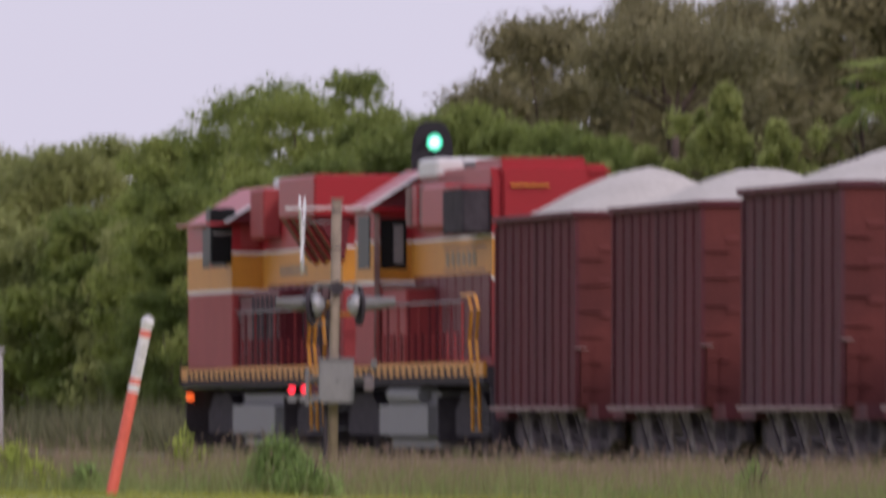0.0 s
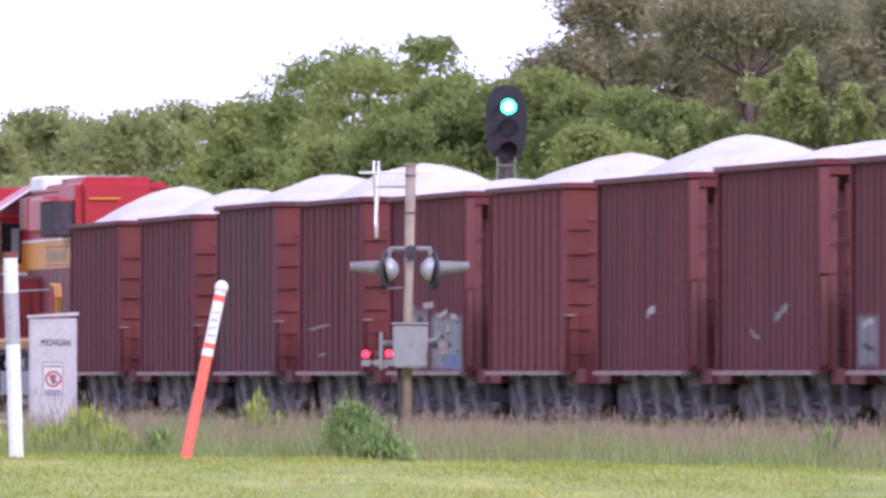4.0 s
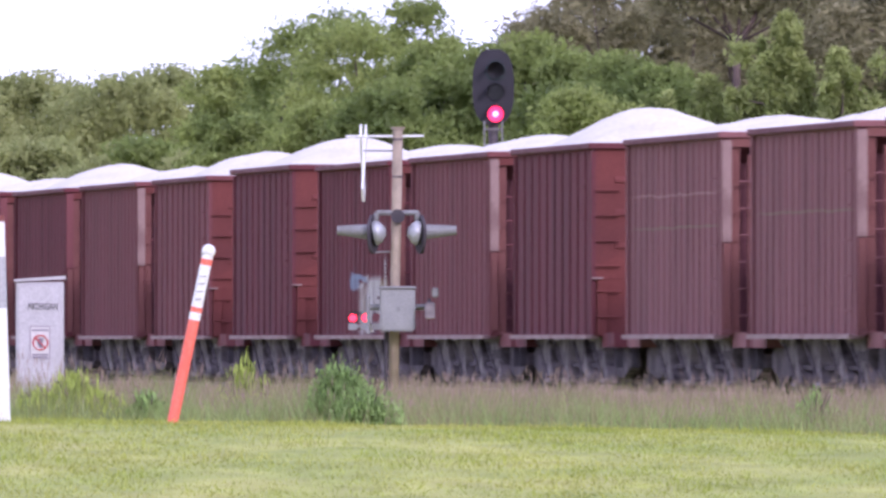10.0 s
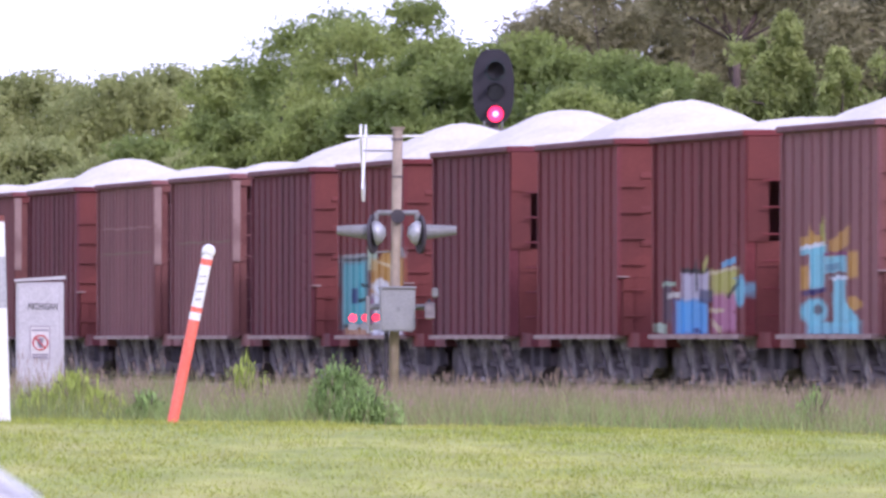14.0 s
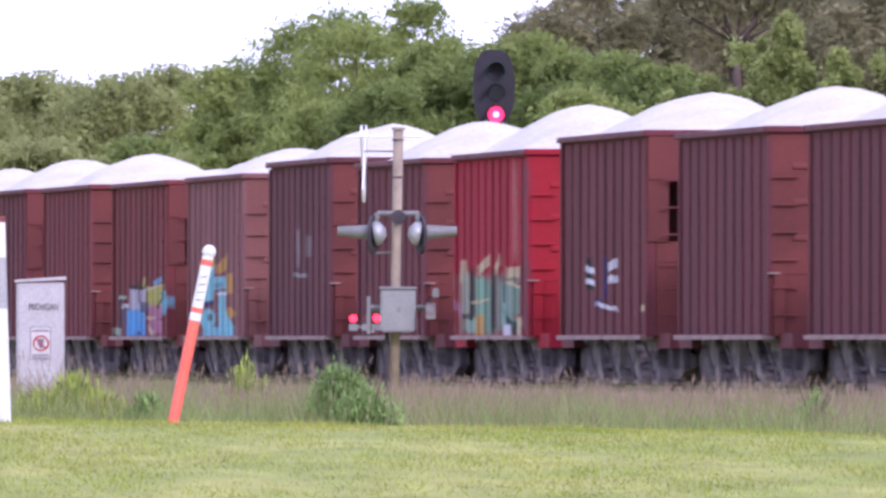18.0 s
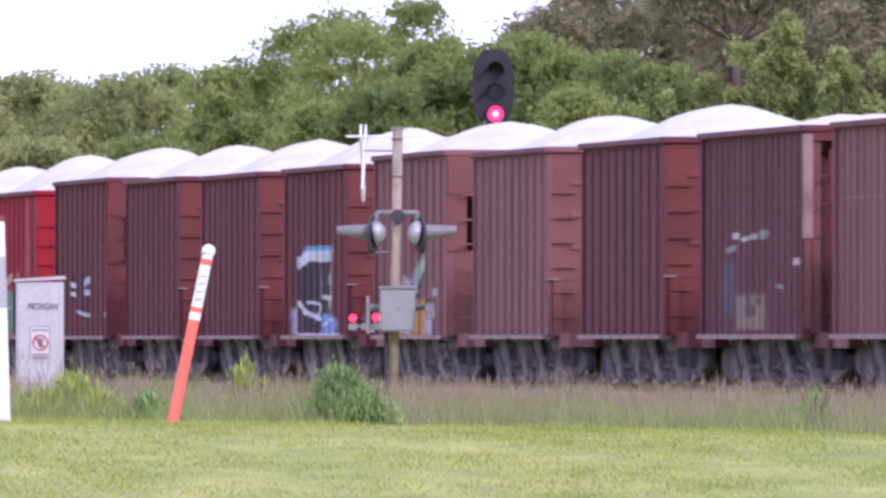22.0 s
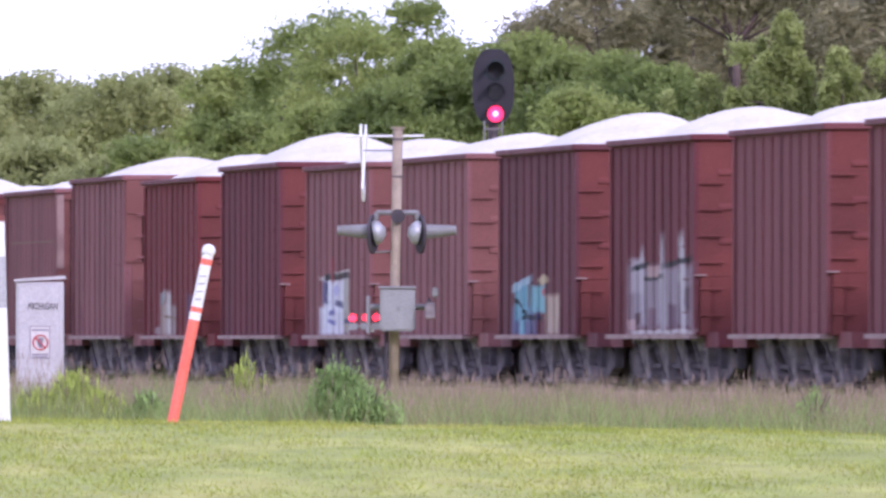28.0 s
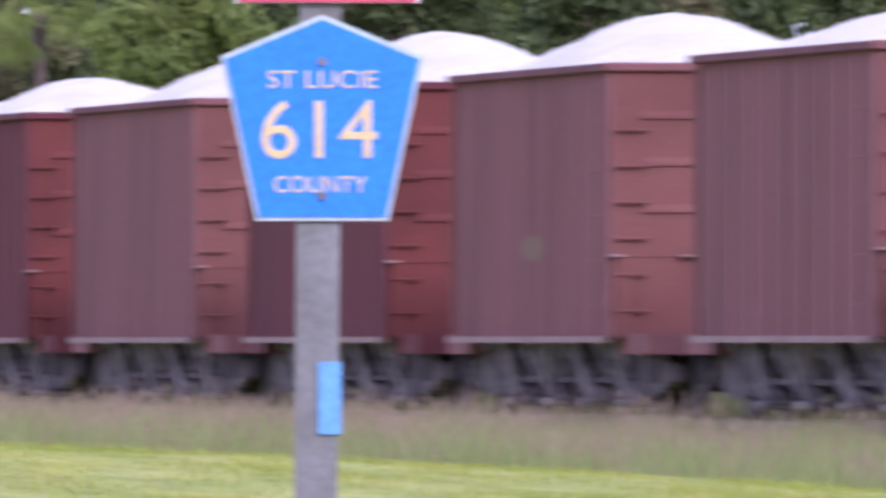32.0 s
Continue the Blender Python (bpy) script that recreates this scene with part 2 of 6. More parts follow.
def blades(name, count, x0, x1, y0, y1, tall, wide, lean, material, keep=None, lift=0.0, skew=False):
    """Thin upright blades of grass over a field; tall is (least, most)."""
    x, y = rng.uniform(x0, x1, count), y0 + (y1 - y0) * rng.uniform(0, 1, count)
    if skew:                        # x counts from the track
        x = x - TAN * (y - START_Y)
    if keep is not None:
        ok = keep(x, y)
        x, y = x[ok], y[ok]
    z = np.array([ground_z(a, b) for a, b in zip(x, y)]) + lift
    n = len(x)
    h = rng.uniform(*tall, n) * np.clip(0.95 + 0.95 * np.array([noise.noise((a * 1.6, b * 0.2, 3)) for a, b in zip(x, y)]), 0.3, 1.9)
    a = rng.uniform(0, 2 * math.pi, n)
    w = wide * rng.uniform(0.6, 1.4, n)
    dx, dy = np.cos(a) * w, np.sin(a) * w * 0.5
    tip = rng.normal(0, lean, (n, 2)) * h[:, None]
    v = np.empty((n, 3, 3), np.float32)
    v[:, 0] = np.stack([x - dx, y - dy, z - 0.02], 1)
    v[:, 1] = np.stack([x + dx, y + dy, z - 0.02], 1)
    v[:, 2] = np.stack([x + tip[:, 0], y + tip[:, 1], z + h], 1)
    return sheet_of(name, v, 3, material), np.stack([x + tip[:, 0], y + tip[:, 1], z + h], 1)


LAWN = shade("lawn_blades", (0.245, 0.30, 0.045), 0.7, 0, (0.37, 0.38, 0.082), 1.6, 1.0, 4.0, 0, island=0.25, thin=0.5, stretch=(0.8, 0.16, 1), speck=0.45, pull_fine=True)
TALL = shade("tall_grass_blades", (0.19, 0.215, 0.075), 0.8, 0, (0.25, 0.205, 0.125), 0.5, 1.0, 2, 0, island=0.3, thin=0.3)
SEED = shade("pink_seed_heads", (0.295, 0.205, 0.195), 0.9, 0, (0.26, 0.21, 0.135), 0.5, 0.8, 6, 0, island=0.3, thin=0.3)


def build_grass():
    field, _ = blades("mown_grass", 210000, -6, 14, 76, 141, (0.008, 0.022), 0.007, 2.4, LAWN,
                      keep=lambda x, y: (x > -0.0284 * y - 0.6) & (x < 0.0772 * y + 0.6))
    tagged(field, "short mown green lawn grass", "grass", kind="stuff")
    turf, _ = blades("turf_tufts", 80000, -6, 14, 76, 140, (0.015, 0.05), 0.005, 0.8, shade("upright_lawn_blades", (0.30, 0.36, 0.05), 0.7, 0, (0.43, 0.43, 0.10), 1.3, 1.0, 4.0, 0, island=0.3, thin=0.6, stretch=(0.8, 0.16, 1)),
                     keep=lambda x, y: (x > -0.0284 * y - 0.6) & (x < 0.0772 * y + 0.6))
    tagged(turf, "upright tufts in the mown lawn", "grass", kind="stuff")
    stalks, _ = blades("lawn_stalks", 3500, -6, 14, 78, 139, (0.03, 0.07), 0.004, 0.5, shade("pale_lawn_stalks", (0.46, 0.46, 0.22), 0.8, 0, (0.36, 0.40, 0.14), 2, 0.9, 4, 0, island=0.3, thin=0.3),
                       keep=lambda x, y: (x > -0.0284 * y - 0.6) & (x < 0.0772 * y + 0.6))
    tagged(stalks, "pale uncut stalks in the lawn", "grass", kind="stuff")
    strip, tips = blades("tall_grass", 300000, -9, 18, 138.5, 235, (0.11, 0.37), 0.0028, 0.35, TALL,
                         keep=lambda x, y: (x > -0.0284 * y - 1) & (x < 0.0772 * y + 1) & (x < -TAN * (y - START_Y) - 0.95))
    tagged(strip, "unmown grass beside the railway", "grass", kind="stuff")
    far, _ = blades("far_grass", 100000, -14.5, -0.95, 222, 430, (0.12, 0.38), 0.005, 0.35, TALL, skew=True)
    tagged(far, "unmown grass along the railway bed", "grass", kind="stuff")
    low, _ = blades("green_grass", 120000, -7, 14, 138.8, 182, (0.07, 0.26), 0.004, 0.4, shade("green_grass_blades", (0.20, 0.28, 0.085), 0.8, 0, (0.26, 0.30, 0.13), 0.8, 1.0, 3, 0, island=0.35, thin=0.3),
                    keep=lambda x, y: (x > -0.0284 * y - 1) & (x < 0.0772 * y + 1))
    tagged(low, "green grass at the foot of the unmown strip", "grass", kind="stuff")
    back, _ = blades("trackside_weeds", 45000, 6.2, 8.8, 150, 440, (0.5, 1.1), 0.03, 0.3, shade("dark_weeds", (0.13, 0.14, 0.075), 0.8, 0, (0.16, 0.15, 0.09), 0.6, 0.9, 4, 0, island=0.35, thin=0.25), skew=True)
    tagged(back, "dark weeds along the far side of the track", "weeds", kind="stuff")
    thick = np.array([noise.noise((p[0] * 1.3, p[1] * 0.17, 9)) for p in tips])
    pick = tips[rng.random(len(tips)) < np.clip(0.26 + 0.5 * thick, 0.03, 0.7)]
    n = len(pick)
    v = np.empty((n, 4, 3), np.float32)
    sway = rng.normal(0, 0.03, n)
    for i, (sx, sz) in enumerate(((0, -0.06), (0.0028, -0.02), (0, 0.035), (-0.0028, -0.02))):
        v[:, i] = pick + np.stack([sx * rng.uniform(0.6, 1.4, n) + sway * (sz + 0.07) * 9, np.zeros(n), np.full(n, sz)], 1)
    tagged(sheet_of("grass_seed_heads", v, 4, SEED), "pinkish seed heads on the unmown grass", "grass", kind="stuff")


build_grass()


# ---- the track ----
def build_track():
    root = new("railway_track")
    tagged(root, "straight railway track on a low ballast bed", "track", kind="structure")
    rz = 90 + math.degrees(TH)
    x, y = on_track(0, 1.6)
    root.matrix_world = pose(x, y, RAIL_Z, 0, 0, rz)
    b = B()
    prism_pts = [(-2.6, -0.75), (2.6, -0.75), (1.7, -0.17), (-1.7, -0.17)]
    lo, hi = [b.verts.new((-220, u, z)) for u, z in prism_pts], [b.verts.new((420, u, z)) for u, z in prism_pts]
    for i in range(4):
        b.faces.new((lo[i], lo[(i + 1) % 4], hi[(i + 1) % 4], hi[i]))
    bmesh.ops.recalc_face_normals(b, faces=b.faces)
    part("ballast", b, shade("grey_ballast", (0.17, 0.155, 0.16), 0.95, 0, (0.11, 0.10, 0.10), 1.5, 0.6, 22, 0.9), root)
    for side in (-0.75, 0.75):
        b = B()
        box(b, -220, 420, side - 0.035, side + 0.035, -0.05, 0)
        box(b, -220, 420, side - 0.01, side + 0.01, -0.13, -0.05)
        box(b, -220, 420, side - 0.07, side + 0.07, -0.16, -0.13)
        part("rail", b, RAIL, root)
    tie = None
    for i in range(150):
        if tie is None:
            tie = part("tie", box(B(), -0.11, 0.11, -1.3, 1.3, -0.30, -0.155), WOOD, root)
        else:
            other = tie.copy()
            scene.collection.objects.link(other)
            tie_x = -130 + i * 1.2
            other.location = (tie_x, 0, 0)
    tie.location = (-130, 0, 0)


build_track()


# ---- hopper cars ----
RUSTS = {
    "maroon": shade("maroon_car_paint", (0.134, 0.0395, 0.049), 0.8, 0, (0.098, 0.036, 0.045), 1.0, 0.9, spec=0.12, stretch=(2.6, 1, 0.3)),
    "dark": shade("dark_brown_car_paint", (0.125, 0.047, 0.058), 0.8, 0, (0.095, 0.045, 0.056), 1.0, 0.9, spec=0.12, stretch=(2.6, 1, 0.3)),
    "red": shade("brick_red_car_paint", (0.160, 0.0415, 0.046), 0.8, 0, (0.14, 0.045, 0.053), 1.0, 0.9, spec=0.12, stretch=(2.6, 1, 0.3)),
    "brown": shade("dull_brown_car_paint", (0.172, 0.062, 0.069), 0.8, 0, (0.135, 0.052, 0.058), 1.0, 0.9, spec=0.12, stretch=(2.6, 1, 0.3)),
    "tan": shade("faded_brown_car_paint", (0.218, 0.098, 0.104), 0.8, 0, (0.165, 0.076, 0.080), 1.0, 0.9, spec=0.12, stretch=(2.6, 1, 0.3)),
}


# paler than the sides: dust, and skylight on the rim painted in
RIM = shade("dusty_skylit_rim", (0.165, 0.078, 0.092), 0.85, 0, (0.12, 0.055, 0.066), 1.5, 0.9, spec=0.1)
END_RUST = shade("rusty_orange_end_paint", (0.152, 0.046, 0.043), 0.8, 0, (0.112, 0.037, 0.037), 1.2, 0.9, spec=0.12)
END_FADED = shade("faded_end_paint", (0.19, 0.082, 0.076), 0.8, 0, (0.15, 0.062, 0.058), 0.8, 0.8, spec=0.12)


def wheelset_part(parent, x, name="wheel"):
    for y in (-0.75, 0.75):
        b = B()
        tube(b, [(x, y - 0.065, 0.42), (x, y + 0.065, 0.42)], 0.42, 20)
        part(name, b, GEAR, parent)


def truck(parent, x):
    b = B()
    for y in (-1.02, 1.02):
        prism(b, [(x - 1.2, 0.38), (x - 1.2, 0.56), (x - 0.45, 0.78), (x + 0.45, 0.78), (x + 1.2, 0.56), (x + 1.2, 0.38), (x + 0.4, 0.22), (x - 0.4, 0.22)], y - 0.07, y + 0.07)
    box(b, x - 0.25, x + 0.25, -1.0, 1.0, 0.4, 0.7)
    frame_part = part("truck_frame", b, GEAR, parent)
    for dx in (-0.9, 0.9):
        wheelset_part(frame_part, x + dx)


def heap(hl, seed, tall, lift):
    r = random.Random(seed)
    b = B()
    nx, ny = 30, 12
    p1 = r.uniform(-0.7, 0.7)
    grid = []
    for i in range(nx + 1):
        x = -hl + 2 * hl * i / nx
        row = []
        for j in range(ny + 1):
            y = -1.42 + 2.84 * j / ny
            q = abs((x - p1) / (hl - 0.25 + (p1 if x < p1 else -p1)))
            ex = max(0, 1 - q * q) ** 1.25
            ey = max(0, 1 - abs(y / 1.52) ** 1.6)
            z = 3.50 + lift + tall * ex * ey + 0.05 * noise.noise((x * 1.2 + seed * 7, y * 1.4, seed)) + 0.02 * noise.noise((x * 5, y * 5, seed))
            row.append(b.verts.new((x, y, z)))
        grid.append(row)
    for i in range(nx):
        for j in range(ny):
            b.faces.new((grid[i][j], grid[i + 1][j], grid[i + 1][j + 1], grid[i][j + 1]))
    return b


HALF = {"wide_end": 4.30, "ladder_end": 4.75, "open_end": 4.55}


def hopper_car(style):
    """One open-top hopper car; x forward, z from the rail, the camera's side at +y."""
    hl = HALF[style]
    car = new("hopper_car")
    m = RUSTS["maroon"]
    for y in (-1, 1):
        part("side_sheet", box(B(), -hl, hl, min(y * 1.46, y * 1.48), max(y * 1.46, y * 1.48), 0.9, 3.88), m, car)
        count = 17 if style == "ladder_end" else 11
        thick = 0.040 if style == "ladder_end" else 0.072
        step = (2 * hl - 0.14) / (count - 1)
        for i in range(count):
            x = -hl + 0.07 + i * step
            deep = (1.497 if style == "ladder_end" else 1.504) if 0 < i < count - 1 else 1.52
            b = B()
            prism(b, [(x - thick, 0.93), (x + thick, 0.93), (x + thick, 3.82), (x - thick, 3.82)], min(y * 1.48, y * deep), max(y * 1.48, y * deep))
            part("rib", b, m, car)
        part("top_rail", bevel(box(B(), -hl - 0.01, hl + 0.01, min(y * 1.42, y * 1.57), max(y * 1.42, y * 1.57), 3.853, 3.947), 0.015, 1), RIM, car, "top rail pale with dust and skylight in its colour")
        part("side_sill", box(B(), -hl + 0.1, hl - 0.1, min(y * 1.40, y * 1.60), max(y * 1.40, y * 1.60), 0.85, 0.92), SILL, car, "dusty side sill")
    for i in range(5):
        z = 1.25 + i * 0.5
        part("grab_iron", tube(B(), [(-hl + 0.12, 1.60, z), (-hl + 0.50, 1.60, z)], 0.016, 5), m, car)
    for e in (-1, 1):
        def ex(a, b_):
            return min(e * a, e * b_), max(e * a, e * b_)
        if style == "wide_end":
            sheet = part("end_sheet", box(B(), *ex(hl - 0.02, hl), -1.46, 1.46, 1.80, 3.88), END_RUST, car)
            part("lower_end_sheet", box(B(), *ex(hl - 0.04, hl - 0.01), -1.46, 1.46, 0.9, 1.80), END_RUST, car)
            for z in (2.28, 2.80, 3.32):
                part("stiffener", prism(B(), [(e * hl, z), (e * hl, z + 0.10), (e * (hl + 0.022), z + 0.05), (e * (hl + 0.026), z + 0.01)], -1.45, 1.18), END_RUST, sheet)
            for y in (0.35, 1.30):
                part("end_post", box(B(), *ex(hl - 0.04, hl + 0.04), y, y + 0.14, 0.9, 1.80), END_RUST, car)
            if e < 0:
                for y in (0.62, 1.36):
                    part("bracket", box(B(), *ex(hl, hl + 0.07), y, y + 0.16, 1.80, 1.825), SILL, car, "small pale bracket")
        else:
            back = hl - 1.1
            # dark coat on the sloping sheet: the end recess's shade put into the colour
            part("end_sheet", prism(B(), [(e * (hl - 0.02), 3.88), (e * hl, 3.86), (e * (back - 1.9), 0.95), (e * (back - 1.95), 0.95)], -1.44, 1.44), RUSTS["dark"], car)
            for y in (-1.46, 1.46):
                b = B()
                prism(b, [(e * hl, 0.9), (e * (hl - 0.16), 0.9), (e * (hl - 0.16), 3.85), (e * hl, 3.85)], y - 0.07, y + 0.07)
                part("corner_post", b, m, car)
            if style == "open_end":
                part("end_cap", box(B(), *ex(hl, hl + 0.05), -1.5, 1.5, 3.22, 3.85), END_RUST, car)
                part("end_panel", box(B(), *ex(hl - 0.03, hl), -1.38, 1.38, 0.9, 2.3), END_RUST, car)
                part("end_post", box(B(), *ex(hl - 0.02, hl + 0.03), 1.21, 1.50, 2.3, 3.22), END_RUST, car)
            else:
                part("corner_plate", prism(B(), [(e * (hl + 0.02), 2.3), (e * (hl + 0.05), 2.3), (e * (hl + 0.07), 3.82), (e * (hl + 0.02), 3.82)], 1.39, 1.52), SILL_PALE, car, "faded pale corner plate")
                # dark coat again paints in the shade of the recess
                part("bulkhead", box(B(), *ex(hl - 0.42, hl - 0.38), -1.4, 1.4, 0.9, 3.56), RUSTS["dark"], car)
                part("end_beam", box(B(), *ex(hl - 0.02, hl + 0.03), -1.4, 1.4, 3.72, 3.85), END_RUST, car)
                part("end_strip", prism(B(), [(e * (hl - 0.06), 0.92), (e * (hl - 0.02), 0.92), (e * (hl - 0.02), 3.72), (e * (hl - 0.06), 3.72)], 1.27, 1.385), END_FADED, car)
                part("notch_plate", box(B(), *ex(hl + 0.02, hl + 0.05), 1.41, 1.50, 1.0, 2.28), END_FADED, car)
                part("end_post", box(B(), *ex(hl - 0.1, hl), 1.06, 1.16, 0.9, 3.6), END_RUST, car)
        part("end_rail", bevel(box(B(), *ex(hl - 0.03, hl + 0.06), -1.57, 1.57, 3.85, 3.95), 0.015, 1), m, car)
        # ladder at the corner next to the camera
        for z in (1.2, 1.6, 2.0, 2.4, 2.8, 3.2):
            y0 = {"ladder_end": 1.0, "open_end": 1.02, "wide_end": 1.12}[style]
            off = 0.12 if style != "wide_end" else 0.045
            part("rung", tube(B(), [(e * (hl + off), y0, z), (e * (hl + off), {"ladder_end": 1.3, "open_end": 1.30, "wide_end": 1.45}[style], z)], 0.016, 6), m if style != "wide_end" else END_RUST, car)
        part("end_sill", box(B(), *ex(hl - 0.2, hl + 1.15), -1.35, 1.35, 0.72, 0.95), m, car)
        part("coupler", bevel(box(B(), *ex(hl + 1.15, hl + 1.82), -0.14, 0.14, 0.74, 0.98), 0.03, 1), BLACK, car, "black knuckle coupler")
        part("end_platform_post", box(B(), *ex(hl + 1.0, hl + 1.06), 1.2, 1.3, 0.4, 0.95), BLACK, car)
        if style != "wide_end":
            part("brace", prism(B(), [(e * (hl + 1.0), 0.95), (e * (hl + 0.9), 0.95), (e * (hl - 0.02), 1.9), (e * (hl - 0.02), 2.05)], 0.9, 1.02), m, car)
    part("centre_sill", box(B(), -hl - 0.9, hl + 0.9, -0.25, 0.25, 0.62, 0.9), BLACK, car)
    for i in range(4):
        x = -2.9 + i * 2.0
        lean = (0.0, 0.22, -0.16, 0.1)[i]
        b = B()
        prism(b, [(x - 0.50 + lean, 0.88), (x + 1.25 + lean, 0.88), (x + 0.30 - lean, 0.60), (x - 0.45, 0.24), (x - 0.95 - lean, 0.20), (x - 0.62, 0.50)], 1.02, 1.22)
        chute = part("hopper_chute", b, DUST, car, "dusty pale discharge chute")
        b = B()
        prism(b, [(x - 0.30, 0.88), (x + 0.98, 0.88), (x - 0.30, 0.30), (x - 0.70, 0.30)], -1.25, 0.96)
        part("hopper_bottom", b, GEAR, car)
        part("chute_gate", bevel(box(B(), x - 1.02, x - 0.52, 0.7, 1.30, 0.13, 0.23), 0.03, 1), DUST, chute)
        part("gate_rod", tube(B(), [(x - 0.95, 1.30, 0.24), (x - 0.15, 1.34, 0.80)], 0.024, 6), GEAR, chute)
    part("brake_beam", box(B(), -3.6, 3.4, 1.10, 1.16, 0.40, 0.46), GEAR, car)
    part("brake_cylinder", tube(B(), [(hl - 1.9, 1.05, 0.62), (hl - 1.2, 1.05, 0.62)], 0.16, 12), GEAR, car)
    part("air_tank", tube(B(), [(-hl + 1.0, 1.05, 0.60), (-hl + 1.9, 1.05, 0.60)], 0.19, 12), GEAR, car)
    for o in car.children_recursive:
        o.data.transform(Matrix.Diagonal((1.13, 1, 0.906, 1)))
    for e in (-1, 1):
        truck(car, e * (hl * 1.13 - 0.1))
    return car


GREY, PALE, SKYB, BLUE = (0.20, 0.23, 0.25), (0.48, 0.46, 0.45), (0.12, 0.38, 0.52), (0.08, 0.24, 0.55)
INK, OCHRE, GREEN, PLUM = (0.02, 0.025, 0.03), (0.45, 0.26, 0.07), (0.07, 0.14, 0.10), (0.18, 0.05, 0.14)


def bar(u0, u1, v0, v1, color, turn_=0.0):
    """A sprayed block on a car's side: u from its front edge to its rear edge, v from the sill to the rim."""
    return ("bar", (u0 + u1) / 2, (v0 + v1) / 2, (u1 - u0) / 2, (v1 - v0) / 2, turn_, color)


def disc(u, v, ru, rv, color):
    return ("disc", u, v, ru, rv, 0.0, color)


def line(u0, v0, u1, v1, wide, color):
    """A sprayed stroke from one point to another."""
    dx, dz = (u1 - u0) * SIDE_LONG, (v1 - v0) * SIDE_TALL
    return ("stroke", (u0 + u1) / 2, (v0 + v1) / 2, math.hypot(dx, dz) / 2 + wide * 0.4, wide / 2, math.atan2(dz, dx), color)


def laid(shapes, half):
    """Shapes in u and v become places in metres on a side that is half metres long each way."""
    out = []
    for form, u, v, a, b_, turn_, color in shapes:
        x, z = half * (1 - 2 * u), SIDE_LOW + v * SIDE_TALL
        if form == "stroke":
            out.append(("bar", x, z, a, b_, turn_, color))
        else:
            out.append((form, x, z, a * 2 * half, b_ * SIDE_TALL, turn_, color))
    return out


SIDE_LONG, SIDE_LOW, SIDE_TALL = 9.9, 0.83, 2.68
STEELY, DUSK, CREAM, LILAC = (0.27, 0.29, 0.30), (0.10, 0.06, 0.07), (0.47, 0.40, 0.27), (0.42, 0.40, 0.50)
TEAL, MINT, ROSE, OLIVE, AZURE, CYAN = (0.10, 0.36, 0.42), (0.34, 0.45, 0.36), (0.36, 0.16, 0.26), (0.36, 0.36, 0.10), (0.10, 0.33, 0.68), (0.20, 0.50, 0.62)
SEA, NAVY, SNOW, MUD = (0.13, 0.26, 0.21), (0.035, 0.03, 0.13), (0.62, 0.64, 0.72), (0.20, 0.15, 0.11)
# the two grey letters
ART_GREY = (bar(.23, .47, .01, .35, STEELY), bar(.53, .92, .01, .31, STEELY), bar(.33, .43, .19, .33, DUSK), bar(.70, .9, .01, .1, (0.16, 0.20, 0.34)),
            line(.25, .35, .32, .38, .07, PALE), line(.42, .38, .56, .385, .09, PALE), line(.62, .32, .73, .345, .08, PALE), line(.78, .32, .87, .305, .07, PALE),
            line(.24, .165, .42, .155, .07, INK), line(.43, .155, .60, .20, .05, PALE), line(.54, .145, .80, .155, .08, INK), line(.62, .16, .70, .06, .07, NAVY),
            line(.48, .0, .49, .2, .3, (0.15, 0.05, 0.06)), line(.32, .1, .44, .0, .25, DUSK), line(.57, .34, .64, .2, .06, PALE), line(.28, .19, .25, .30, .1, PALE))
ART_PALE = (disc(.48, .315, .07, .05, (0.22, 0.27, 0.36)), bar(.55, .72, .0, .30, (0.36, 0.31, 0.29)), bar(.66, .84, .08, .34, PALE), bar(.84, .97, .02, .33, (0.36, 0.31, 0.22)),
            bar(.72, .80, .0, .15, DUSK), line(.90, .08, .91, .4, .3, PALE), line(.45, .135, .62, .13, .06, INK), line(.56, .28, .68, .36, .08, PALE), bar(.88, .97, .03, .10, MUD),
            line(.44, .36, .66, .33, .09, (0.22, 0.27, 0.36)), line(.8, .22, .95, .20, .05, DUSK), line(.58, .02, .6, .2, .2, PALE))
ART_TEAL = (bar(.03, .42, .05, .45, TEAL), bar(.02, .42, .44, .485, STEELY), line(.03, .455, .42, .45, .05, INK), line(.03, .055, .42, .05, .05, INK), bar(.19, .30, .19, .28, NAVY),
            bar(.42, .57, .38, .52, MINT), bar(.47, .98, .24, .45, OCHRE), disc(.70, .45, .09, .05, OCHRE), line(.60, .43, .8, .40, .05, (0.55, 0.45, 0.3)), disc(.62, .29, .13, .045, SNOW), line(.55, .27, .97, .23, .12, SNOW),
            bar(.50, .66, .02, .25, SNOW), bar(.66, .82, .04, .22, ROSE), bar(.84, .98, .03, .24, OCHRE), bar(.46, .52, .05, .22, PLUM), bar(.48, .95, .0, .04, SNOW), line(.46, .36, .48, .25, .3, INK), line(.32, .3, .46, .29, .06, INK),
            line(.3, .21, .5, .22, .06, INK), bar(.08, .45, .0, .045, (0.40, 0.24, 0.15)), line(.92, .5, .93, .62, .25, (0.3, 0.25, 0.26)), bar(.93, 1.0, .45, .51, STEELY), line(.98, .02, .98, .4, .12, DUSK))
